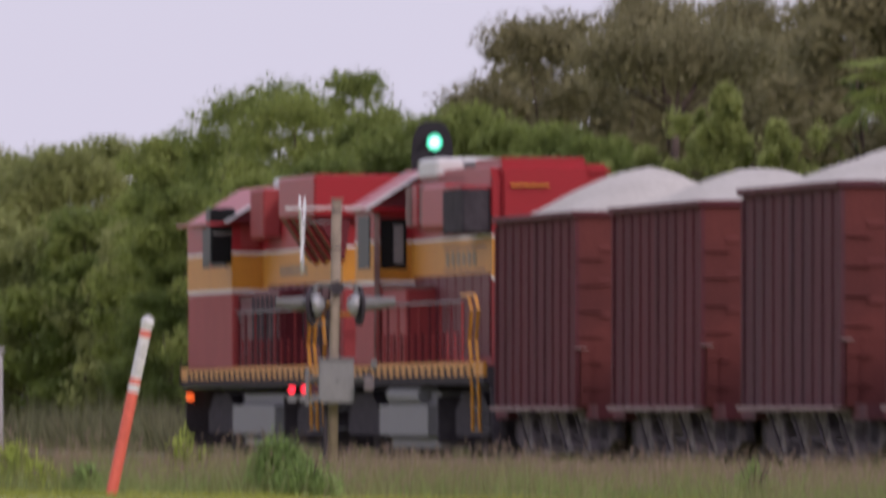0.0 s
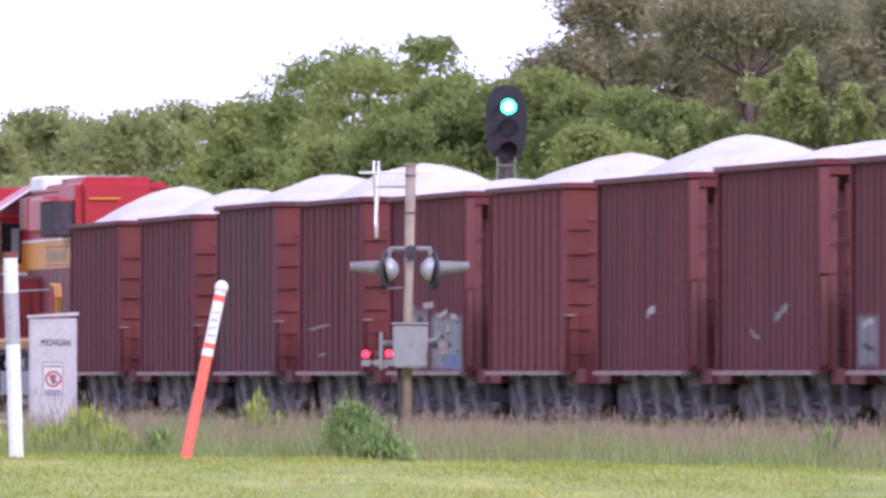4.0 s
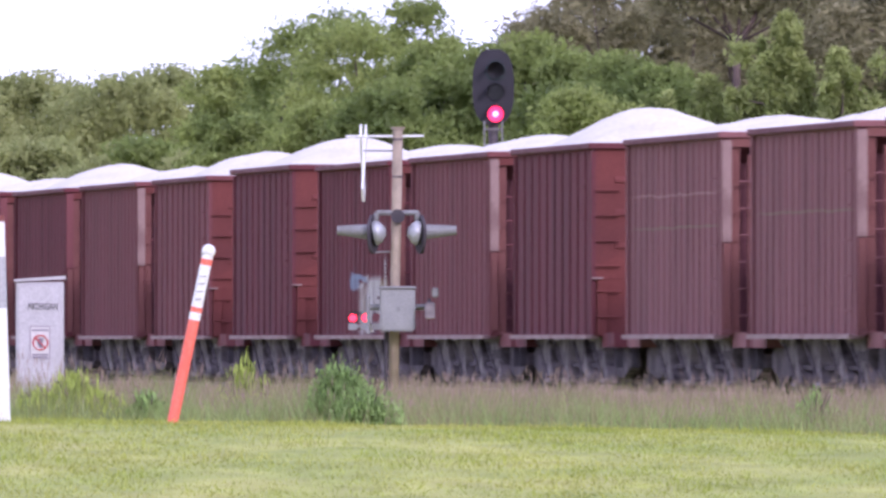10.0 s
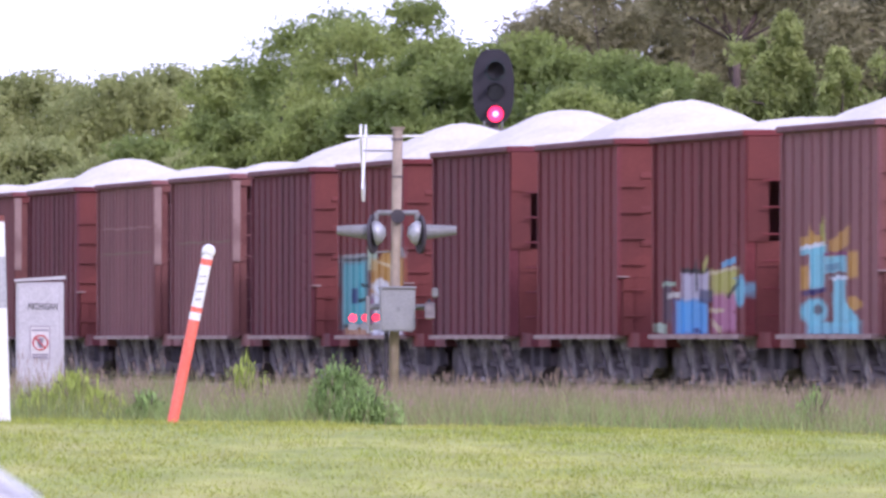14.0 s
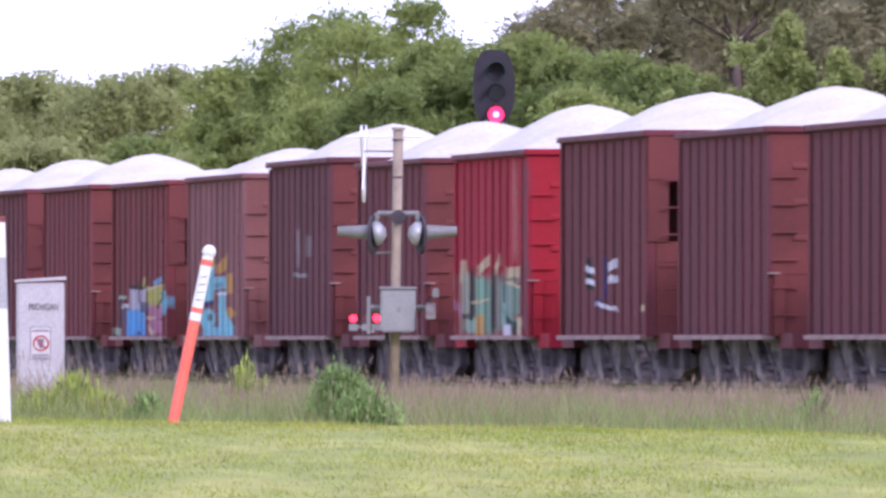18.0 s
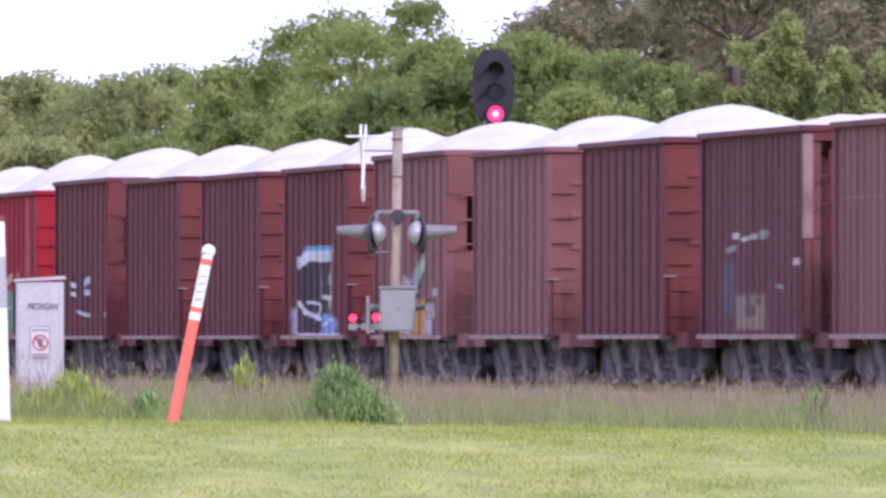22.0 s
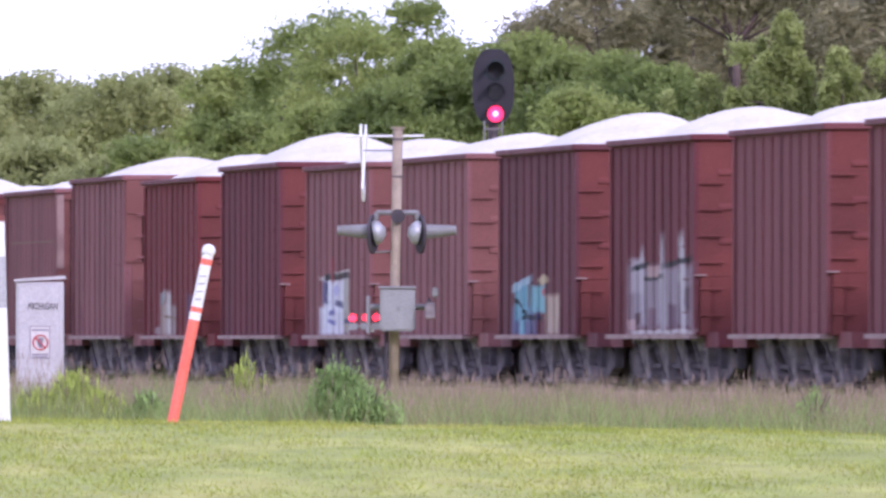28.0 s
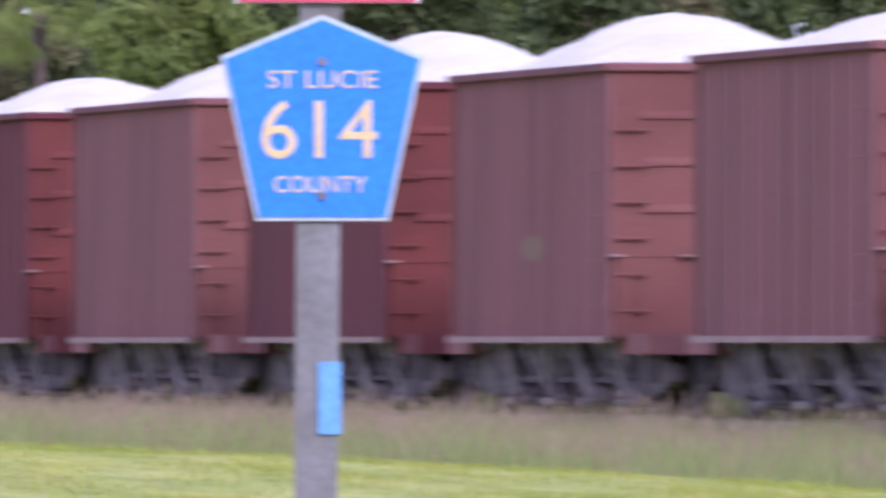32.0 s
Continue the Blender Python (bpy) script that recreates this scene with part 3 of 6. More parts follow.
ART_BLUE = (bar(.30, .60, .17, .32, LILAC), bar(.22, .58, .0, .18, AZURE), bar(.60, .90, .19, .33, OLIVE), bar(.62, .88, .01, .21, ROSE), disc(.93, .22, .075, .08, (0.16, 0.42, 0.58)),
            bar(.10, .19, .06, .28, (0.07, 0.06, 0.09)), line(.30, .33, .58, .325, .07, INK), line(.44, .33, .45, .26, .3, INK), bar(.50, .63, .16, .23, (0.06, 0.06, 0.12)), line(.72, .35, .87, .375, .09, (0.14, 0.34, 0.55)),
            line(.52, .34, .58, .40, .14, OLIVE), line(.08, .26, .22, .26, .06, MINT), line(.13, .2, .28, .21, .08, PALE), line(.6, .12, .74, .125, .06, CREAM), line(.62, .06, .72, .02, .10, CREAM), disc(.46, .02, .05, .015, NAVY),
            line(.58, .31, .9, .34, .05, CREAM), line(.02, .04, .12, .03, .14, MINT), line(.8, .2, .9, .26, .08, INK))
ART_CYAN = (bar(.20, .44, .43, .48, OCHRE), line(.43, .46, .42, .52, .3, OLIVE), line(.30, .46, .28, .50, .3, OCHRE), line(.50, .41, .68, .48, .25, OCHRE), bar(.68, .80, .27, .40, OCHRE), bar(.20, .28, .22, .34, OCHRE), disc(.74, .15, .08, .035, OCHRE),
            bar(.20, .45, .39, .43, CYAN), bar(.30, .43, .22, .42, CYAN), bar(.43, .66, .30, .38, CYAN), bar(.52, .65, .04, .28, CYAN), disc(.33, .11, .14, .07, CYAN), bar(.25, .80, .0, .06, CYAN), line(.64, .12, .78, .03, .25, CYAN),
            line(.21, .425, .43, .435, .06, SNOW), line(.51, .27, .66, .275, .05, SNOW), disc(.37, .12, .045, .03, DUSK), line(.22, .205, .44, .215, .07, NAVY), line(.45, .28, .5, .06, .12, DUSK), line(.44, .39, .68, .39, .05, PLUM), bar(.44, .60, .31, .345, (0.12, 0.2, 0.28)), line(.3, .4, .3, .24, .1, SNOW))
ART_GREEN = (bar(.03, .86, .0, .34, (0.20, 0.22, 0.18)), bar(.90, 1.0, .0, 1.0, (0.15, 0.05, 0.065)), bar(.88, .97, .0, .42, (0.14, 0.05, 0.06)), bar(.05, .14, .30, .43, CREAM), line(.32, .37, .45, .42, .16, CREAM), line(.53, .36, .6, .42, .2, CREAM), bar(.70, .86, .32, .38, CREAM),
             bar(.07, .17, .12, .36, (0.3, 0.32, 0.28)), bar(.28, .40, .10, .33, (0.20, 0.36, 0.28)), bar(.60, .74, .05, .30, (0.22, 0.34, 0.32)), bar(.76, .86, .12, .30, SEA), bar(.20, .26, .08, .38, INK), bar(.48, .55, .02, .36, INK), bar(.63, .69, .18, .33, INK),
             bar(.40, .47, .0, .30, SEA), bar(.26, .40, .0, .12, OCHRE), disc(.20, .06, .09, .05, (0.25, 0.36, 0.30)), line(.05, .12, .22, .10, .07, INK), line(.22, .19, .44, .2, .05, CREAM), line(.62, .15, .84, .04, .14, SEA), bar(.82, .9, .0, .1, CREAM), line(.7, .07, .82, .03, .2, INK),
             line(.0, .3, -.03, .22, .14, ROSE), line(-.03, .22, .06, .12, .14, ROSE), line(.68, .3, .86, .27, .06, CREAM), bar(.64, .74, .0, .06, SNOW), line(.8, .98, .81, .45, .25, (0.42, 0.16, 0.15)))
ART_FACE = (bar(.29, .34, .23, .40, INK), bar(.47, .52, .18, .40, NAVY), line(.27, .345, .38, .325, .085, SNOW), line(.27, .28, .38, .265, .08, SNOW), line(.53, .345, .64, .365, .13, SNOW), line(.53, .285, .64, .285, .10, SNOW), line(.30, .25, .36, .245, .06, INK),
            line(.38, .17, .46, .155, .14, NAVY), line(.40, .16, .64, .13, .06, SNOW), line(.91, .14, .95, .13, .1, CREAM))
ART_CURTAIN = (bar(.20, .71, .02, .46, (0.035, 0.033, 0.05)), bar(.31, .74, .50, .545, (0.16, 0.36, 0.58)), line(.21, .445, .34, .475, .2, SNOW), bar(.30, .73, .445, .515, SNOW), line(.47, .14, .47, .45, .1, STEELY), line(.59, .25, .59, .45, .1, SNOW), line(.715, .16, .72, .5, .14, (0.4, 0.47, 0.42)),
               line(.21, .20, .34, .14, .11, SNOW), line(.34, .14, .58, .095, .08, SNOW), line(.34, .205, .58, .185, .05, SNOW), line(.58, .19, .50, .1, .10, SNOW), line(.60, .235, .72, .225, .08, SNOW), bar(.58, .74, .0, .13, (0.22, 0.34, 0.66)), disc(.77, .06, .05, .06, (0.25, 0.32, 0.6)),
               bar(.10, .20, .0, .17, LILAC), disc(.08, .1, .035, .03, (0.2, 0.1, 0.4)), line(.2, .0, .84, .0, .07, SNOW), line(.3, .12, .3, .03, .05, STEELY), line(.6, .06, .74, .1, .05, SNOW))
ART_BIRD = (bar(.30, .70, .0, .20, (0.46, 0.24, 0.06)), bar(.70, .78, .12, .17, (0.46, 0.24, 0.06)), bar(.31, .38, .18, .30, (0.34, 0.19, 0.09)), disc(.50, .27, .11, .06, STEELY), line(.52, .29, .67, .39, .38, STEELY), line(.60, .34, .68, .40, .25, MINT), line(.41, .23, .6, .225, .05, INK), line(.60, .28, .67, .35, .14, INK),
            line(.38, .33, .44, .28, .16, LILAC), line(.40, .145, .56, .14, .08, NAVY), bar(.40, .46, .0, .12, LILAC), bar(.69, .78, .0, .13, LILAC), line(.48, .14, .5, .1, .1, INK), line(.47, .2, .66, .16, .04, MUD), line(.7, .18, .78, .18, .05, INK))
ART_STAIN = (bar(.20, .33, .08, .37, (0.10, 0.085, 0.12)), bar(.33, .62, .02, .20, (0.26, 0.20, 0.17)), disc(.47, .12, .06, .035, DUSK), bar(.42, .48, .15, .21, DUSK), disc(.55, .17, .035, .02, DUSK), line(.23, .42, .33, .44, .09, STEELY), disc(.33, .495, .045, .016, PALE), disc(.42, .475, .045, .014, PALE), disc(.50, .49, .04, .016, PALE), disc(.60, .5, .04, .025, STEELY),
             bar(.88, .95, .34, .375, PALE), line(.72, .24, .8, .235, .05, STEELY))
ART_ASH = (bar(.30, .44, .0, .22, (0.33, 0.27, 0.25)), bar(.40, .50, .0, .29, PALE), bar(.50, .58, .0, .20, (0.28, 0.24, 0.24)), line(.31, .24, .36, .27, .2, STEELY), bar(.76, .90, .05, .27, (0.13, 0.08, 0.13)), line(.34, .13, .56, .11, .05, MUD), disc(.24, .03, .05, .03, (0.3, 0.24, 0.25)))
ART_WHITE = (bar(.20, .58, .0, .17, SNOW), bar(.24, .62, .14, .34, SNOW), bar(.56, .65, .0, .36, (0.40, 0.40, 0.36)), bar(.23, .32, .19, .33, NAVY), line(.20, .345, .66, .385, .06, PALE), line(.28, .35, .66, .36, .10, INK), line(.44, .195, .56, .18, .1, NAVY), line(.34, .13, .43, .14, .09, (0.1, 0.09, 0.3)), line(.33, .085, .44, .075, .08, (0.1, 0.09, 0.35)),
             line(.58, .085, .66, .08, .07, NAVY), disc(.46, .27, .05, .04, (0.35, 0.33, 0.58)), line(.40, .42, .4, .36, .3, (0.28, 0.07, 0.08)), line(.40, .3, .42, .02, .08, LILAC))
ART_SKY = (bar(.14, .46, .0, .16, (0.12, 0.14, 0.24)), bar(.20, .36, .08, .28, (0.16, 0.34, 0.42)), bar(.40, .60, .12, .27, (0.20, 0.42, 0.48)), line(.15, .25, .4, .31, .12, (0.3, 0.42, 0.5)), disc(.56, .30, .06, .03, CREAM), bar(.60, .76, .0, .22, (0.42, 0.34, 0.28)), disc(.57, .235, .035, .02, (0.4, 0.05, 0.06)), line(.3, .1, .54, .09, .08, INK), line(.2, .2, .34, .12, .08, INK), line(.46, .0, .5, .12, .2, NAVY), bar(.24, .32, .0, .08, (0.2, 0.42, 0.48)))
ART_WASH = (bar(.20, .96, .03, .36, (0.27, 0.24, 0.28)), bar(.22, .40, .22, .40, (0.36, 0.32, 0.36)), line(.36, .40, .37, .1, .35, (0.40, 0.38, 0.42)), line(.60, .45, .61, .05, .4, (0.42, 0.40, 0.43)), line(.83, .45, .84, .05, .45, (0.42, 0.40, 0.42)), line(.23, .345, .44, .365, .08, INK), line(.40, .29, .60, .30, .07, INK), line(.61, .355, .94, .39, .08, INK), bar(.42, .56, .3, .36, (0.38, 0.26, 0.25)),
            bar(.66, .78, .02, .16, (0.13, 0.08, 0.11)), bar(.86, .92, .12, .25, (0.12, 0.08, 0.1)), bar(.28, .34, .05, .12, DUSK), line(.22, .01, .96, .015, .06, PALE), bar(.2, .3, .02, .08, (0.42, 0.3, 0.3)), bar(.43, .52, .04, .14, (0.16, 0.09, 0.12)))


# (number in the train, tone, style, painted fields)
CARS = {
    1: ("maroon", "wide_end", ()), 2: ("maroon", "wide_end", ()), 3: ("dark", "wide_end", ()), 4: ("maroon", "wide_end", (line(.12, .25, .45, .28, .04, STEELY), line(.08, .22, .1, .1, .04, STEELY), line(.3, .1, .4, .105, .04, STEELY))),
    5: ("maroon", "ladder_end", ART_GREY), 6: ("red", "wide_end", ()), 7: ("maroon", "ladder_end", (line(.52, .30, .62, .33, .12, PALE), line(.55, .24, .56, .2, .1, STEELY))),
    8: ("maroon", "ladder_end", (line(.55, .25, .68, .33, .1, STEELY), line(.3, .2, .4, .16, .05, STEELY))),
    9: ("maroon", "ladder_end", (bar(.04, .22, .02, .26, (0.24, 0.25, 0.28)), line(.08, .22, .2, .24, .08, PALE), line(.08, .12, .2, .10, .08, INK), line(.42, .33, .6, .34, .05, PALE), bar(.6, .64, .1, .24, STEELY), line(.4, .16, .5, .2, .05, STEELY))),
    10: ("brown", "ladder_end", ()), 11: ("brown", "wide_end", ()), 12: ("maroon", "wide_end", ()), 13: ("maroon", "ladder_end", ART_PALE), 14: ("brown", "ladder_end", ()), 15: ("maroon", "wide_end", ()),
    16: ("tan", "ladder_end", (line(.02, .55, .98, .555, .03, MUD), line(.02, .72, .98, .72, .025, (0.32, 0.2, 0.2)))), 17: ("tan", "ladder_end", (line(.02, .6, .98, .6, .03, MUD),)), 18: ("maroon", "wide_end", ()), 19: ("red", "wide_end", ART_TEAL),
    20: ("maroon", "open_end", ()), 21: ("red", "wide_end", ()), 22: ("red", "open_end", ART_BLUE), 23: ("tan", "wide_end", ART_CYAN), 24: ("dark", "wide_end", (bar(.42, .5, .4, .62, (0.22, 0.17, 0.19)), bar(.60, .68, .46, .58, (0.2, 0.16, 0.18)), line(.4, .36, .6, .35, .06, STEELY))),
    25: ("maroon", "wide_end", ()), 26: ("bright", "wide_end", ART_GREEN), 27: ("maroon", "open_end", ART_FACE), 28: ("maroon", "wide_end", ()), 29: ("maroon", "wide_end", ()), 30: ("maroon", "wide_end", ART_CURTAIN), 31: ("tan", "open_end", ART_BIRD),
    32: ("tan", "wide_end", ()), 33: ("maroon", "wide_end", ()), 34: ("dark", "ladder_end", ART_STAIN), 35: ("tan", "ladder_end", (line(.02, .66, .98, .66, .03, MUD),)), 36: ("tan", "open_end", (bar(.13, .18, .03, .2, (0.15, 0.05, 0.07)),)), 37: ("red", "wide_end", ART_ASH),
    38: ("maroon", "wide_end", ()), 39: ("tan", "wide_end", ART_WHITE), 40: ("tan", "wide_end", ()), 41: ("dark", "wide_end", ART_SKY), 42: ("maroon", "wide_end", ART_WASH), 43: ("brown", "wide_end", ()), 44: ("brown", "wide_end", ()), 45: ("maroon", "wide_end", ()),
    46: ("dark", "ladder_end", (bar(.1, .3, .1, .36, (0.10, 0.07, 0.10)), disc(.45, .33, .06, .03, INK))), 47: ("tan", "ladder_end", (line(.06, .455, .9, .465, .05, MUD), line(.1, .66, .98, .67, .03, (0.36, 0.24, 0.24)))), 48: ("maroon", "wide_end", ()), 49: ("maroon", "wide_end", ()), 50: ("maroon", "wide_end", ()),
    51: ("tan", "wide_end", ()), 52: ("maroon", "wide_end", ()), 53: ("tan", "wide_end", (disc(.5, .34, .07, .05, MUD),)), 54: ("tan", "wide_end", ()),
}
RUSTS["bright"] = shade("bright_red_car_paint", (0.30, 0.02, 0.03), 0.8, 0, (0.22, 0.02, 0.03), 0.9, 0.6, spec=0.12)
COATS = {"brown": (0.172, 0.062, 0.069), "maroon": (0.134, 0.0395, 0.049), "dark": (0.125, 0.047, 0.058), "red": (0.160, 0.0415, 0.046), "tan": (0.218, 0.098, 0.104), "bright": (0.30, 0.02, 0.04)}
# how far each load stands above its car's rim
HEAPS = {1: 0.69, 2: 0.52, 3: 0.5, 4: 0.62, 5: 0.24, 6: 0.5, 7: 0.6, 8: 0.3, 9: 0.5, 10: 0.32, 11: 0.48, 12: 0.52, 13: 0.3, 14: 0.31, 15: 0.6, 16: 0.29, 17: 0.25, 18: 0.57, 19: 0.64,
         20: 0.64, 21: 0.62, 22: 0.24, 23: 0.5, 24: 0.60, 25: 0.65, 26: 0.75, 27: 0.60, 28: 0.60, 29: 0.60, 30: 0.66, 31: 0.50, 32: 0.53, 33: 0.53, 34: 0.2, 35: 0.3, 36: 0.38, 37: 0.45, 38: 0.55,
         39: 0.43, 40: 0.38, 41: 0.53, 42: 0.46, 43: 0.42, 44: 0.44, 45: 0.36, 46: 0.16, 47: 0.34, 48: 0.5, 49: 0.45, 50: 0.5, 51: 0.55, 52: 0.66, 53: 0.62, 54: 0.42, 55: 0.42}
# cars built a little higher than the rest
RISEN = {3: 0.10, 4: 0.05, 8: 0.03, 12: 0.065, 20: 0.055, 21: 0.035, 24: 0.14, 27: 0.125, 28: 0.035, 31: 0.085, 36: 0.135, 38: 0.125}
BODY = ("side_sheet", "rib", "top_rail", "end_sheet", "corner", "end_cap", "end_panel", "end_post", "bulkhead", "end_beam", "end_rail", "lower_end_sheet", "bracket", "rung", "grab_iron")
PITCH = 13.884
TRAIN = []                      # (thing, distance along the track at the start)


def along(start, t):
    return start + 19.897 * t + 0.00698 * t * t


def build_cars():
    models = {style: hopper_car(style) for style in HALF}
    made = {}
    r = random.Random(3)
    used = set()
    for k in range(1, 56):
        tone, style, paint = CARS.get(k, (r.choice(["maroon", "maroon", "red", "dark"]), "wide_end", ()))
        car = models[style] if style not in used else copy_thing(models[style], Matrix())
        used.add(style)
        made[k] = (car, tone, style, paint)
    for k, (car, tone, style, paint) in made.items():
        m = RUSTS[tone]
        if paint:
            m = shade("painted_car_side", COATS[tone], 0.8, 0, [c * 0.72 for c in COATS[tone]], 1.0, 0.9, spec=0.12, stretch=(2.6, 1, 0.3), patches=laid(paint, HALF[style] * 1.13))
        for o in car.children_recursive:
            base = o.data.materials[0]
            if base == SILL_PALE and tone == "maroon":
                o.material_slots[0].link = "OBJECT"
                o.material_slots[0].material = RUSTS["brown"]
            if base == RUSTS["maroon"] or (base == END_RUST and tone in ("tan", "bright")):
                slot = o.material_slots[0]
                slot.link = "OBJECT"
                slot.material = m if base != END_RUST else (END_FADED if tone == "tan" else RUSTS["bright"])
        if k in RISEN:
            grow = 1 + RISEN[k] / 2.74
            for o in car.children:
                if o.name.startswith(BODY):
                    o.scale.z, o.location.z = grow, 0.834 * (1 - grow)
        part("stone_load", heap(HALF[style] * 1.13 - 0.06, k, 0.08 + 0.95 * HEAPS[k], RISEN.get(k, 0.0)), STONE, car, "heap of white crushed stone", True)
        if k == 48:
            mark = part("stencil_mark", box(B(), -4.935, -4.925, 0.80, 1.12, 3.04, 3.24), SILL, car, "pale worn stencil mark")
            part("mark_bar", box(B(), -4.94, -4.934, 0.90, 1.0, 3.10, 3.18), RUSTS["dark"], mark)
        words = {"brown": "dull brown", "maroon": "maroon", "dark": "dark brown", "red": "brick-red", "tan": "faded brown", "bright": "bright red"}[tone]
        tagged(car, words + " ribbed hopper car heaped with white stone" + (", graffiti on side" if paint else ""), "hopper car", group="hopper cars of the train")
        TRAIN.append((car, -0.17 - PITCH * k - HALF[style] * 1.13 - (0.4 if k == 53 else 1.2 if k > 53 else 0.0)))


build_cars()


# ---- locomotives ----
def rail_bar(parent, points, r=0.025):
    part("handrail", tube(B(), points, r, 6), YELLOW, parent, "yellow handrail")


def bands(parent, name, x0, x1, y0, y1, z0, z1, top_mat=None):
    """A body block in the livery: dusty red below, white line, yellow band, white line, red above."""
    part(name, bevel(box(B(), x0, x1, y0, y1, z0, z1), 0.03, 1), MAROON, parent)
    g = 0.006
    for lo, hi, m, what in ((2.84, 2.90, WHITE, "white_line"), (2.90, 3.50, YELLOW, "yellow_band"), (3.50, 3.55, WHITE, "white_line"), (3.55, z1 + g, RED, "red_upper_panel")):
        hi = min(hi, z1 + g)
        if hi > lo and lo >= z0:
            part(what, box(B(), x0 - g, x1 + g, y0 - g, y1 + g, lo, hi), m, parent)


def engine_gear(root, front, rear):
    part("underframe", box(B(), rear - 1.0, front + 0.9, -1.45, 1.45, 1.22, 1.50), BLACK, root)
    part("walkway_edge", box(B(), rear - 0.9, front + 0.8, 1.44, 1.50, 1.34, 1.56), YELLOW, root, "yellow walkway edge")
    for i in range(24):
        x = rear + (front - rear) * (i + 0.5) / 24
        part("edge_dash", box(B(), x - 0.14, x + 0.14, 1.50, 1.506, 1.335, 1.49), BLACK, root)
    part("deck_skirt", box(B(), rear - 0.9, front + 0.8, 1.44, 1.49, 1.22, 1.335), BLACK, root)
    mid = (front + rear) / 2
    tank = bevel(box(B(), mid - 3.2, mid + 3.0, -1.42, 1.42, 0.22, 1.1), 0.2, 3)
    # black plate added to darken the tank's dirty, shaded end face
    part("tank_end", bevel(box(B(), mid - 3.24, mid - 3.19, -1.30, 1.30, 0.30, 1.04), 0.02, 1), BLACK, root, "tank end blackened for dirt and painted-in shade")
    part("fuel_tank", tank, SILVER, root, "silver fuel tank")
    for x in (front * 1.13 - 2.9, rear * 1.13 + 2.9):
        b = B()
        for y in (-1.1, 1.1):
            prism(b, [(x - 2.2, 0.4), (x - 2.2, 0.75), (x - 1.2, 1.05), (x + 1.2, 1.05), (x + 2.2, 0.75), (x + 2.2, 0.4)], y - 0.1, y + 0.1)
        box(b, x - 1.8, x + 1.8, -1.0, 1.0, 0.6, 1.15)
        bogie = part("truck_frame", b, BLACK, root)
        for dx in (-1.7, 0, 1.7):
            wheelset_part(bogie, x + dx)
    for x, e in ((front + 0.9, 1), (rear - 1.0, -1)):
        part("plow", prism(B(), [(x, 1.2), (x + e * 0.25, 0.3), (x + e * 0.2, 0.2), (x - e * 0.1, 1.2)], -1.4, 1.4), BLACK, root)
        part("coupler", bevel(box(B(), min(x, x + e * 0.6), max(x, x + e * 0.6), -0.15, 0.15, 0.75, 1.0), 0.03, 1), BLACK, root)
        for y in (-1.45,):
            rail_bar(root, [(x - e * 0.05, y, 0.55), (x - e * 0.05, y, 2.35), (x - e * 0.35, y, 2.55), (x - e * 1.9, y * 0.97, 2.62)], 0.038)
            for z in (0.55, 0.85, 1.15):
                part("step", box(B(), x - 0.2, x + 0.2, min(y * 0.82, y), max(y * 0.82, y), z, z + 0.04), STEEL, root)


def slope(x0, x1, y):
    """One sloping half of a cab roof, from the eave up towards the middle."""
    b = B()
    v = [b.verts.new(p) for p in ((x0, y * 1.60, 4.05), (x1, y * 1.60, 4.05), (x1, y * 0.7, 4.66), (x0, y * 0.7, 4.66), (x0, y * 0.7, 4.05), (x1, y * 0.7, 4.05))]
    for f in ((0, 1, 2, 3), (0, 3, 4), (1, 5, 2), (2, 5, 4, 3), (0, 4, 5, 1)):
        b.faces.new([v[i] for i in f])
    bmesh.ops.recalc_face_normals(b, faces=b.faces)
    return b


def roof_skin(x0, x1, y):
    """The sheet on that slope; its pale colours stand in for sky sheen."""
    b = B()
    lift = 0.03
    v = [b.verts.new((x, y * w, z + k)) for k in (0.004, lift) for x, w, z in ((x0, 1.64, 4.03), (x1, 1.64, 4.03), (x1, 0.7, 4.665), (x0, 0.7, 4.665))]
    for f in ((3, 2, 1, 0), (4, 5, 6, 7), (0, 1, 5, 4), (1, 2, 6, 5), (2, 3, 7, 6), (3, 0, 4, 7)):
        b.faces.new([v[i] for i in f])
    bmesh.ops.recalc_face_normals(b, faces=b.faces)
    return b


def walkway(root, x0, x1, count):
    """Upright bars of a walkway rail with a pale top rail."""
    for i in range(count):
        x = x0 + (x1 - x0) * i / (count - 1)
        part("walkway_post", tube(B(), [(x, 1.48, 1.5), (x, 1.48, 2.02 if i % 3 else 2.5)], 0.018, 6), (SHADED_RED if i % 2 else MAROON), root)
    part("walkway_rail", tube(B(), [(x0, 1.48, 2.5), (x1, 1.48, 2.5)], 0.018, 6), SILVER, root, "pale top rail")


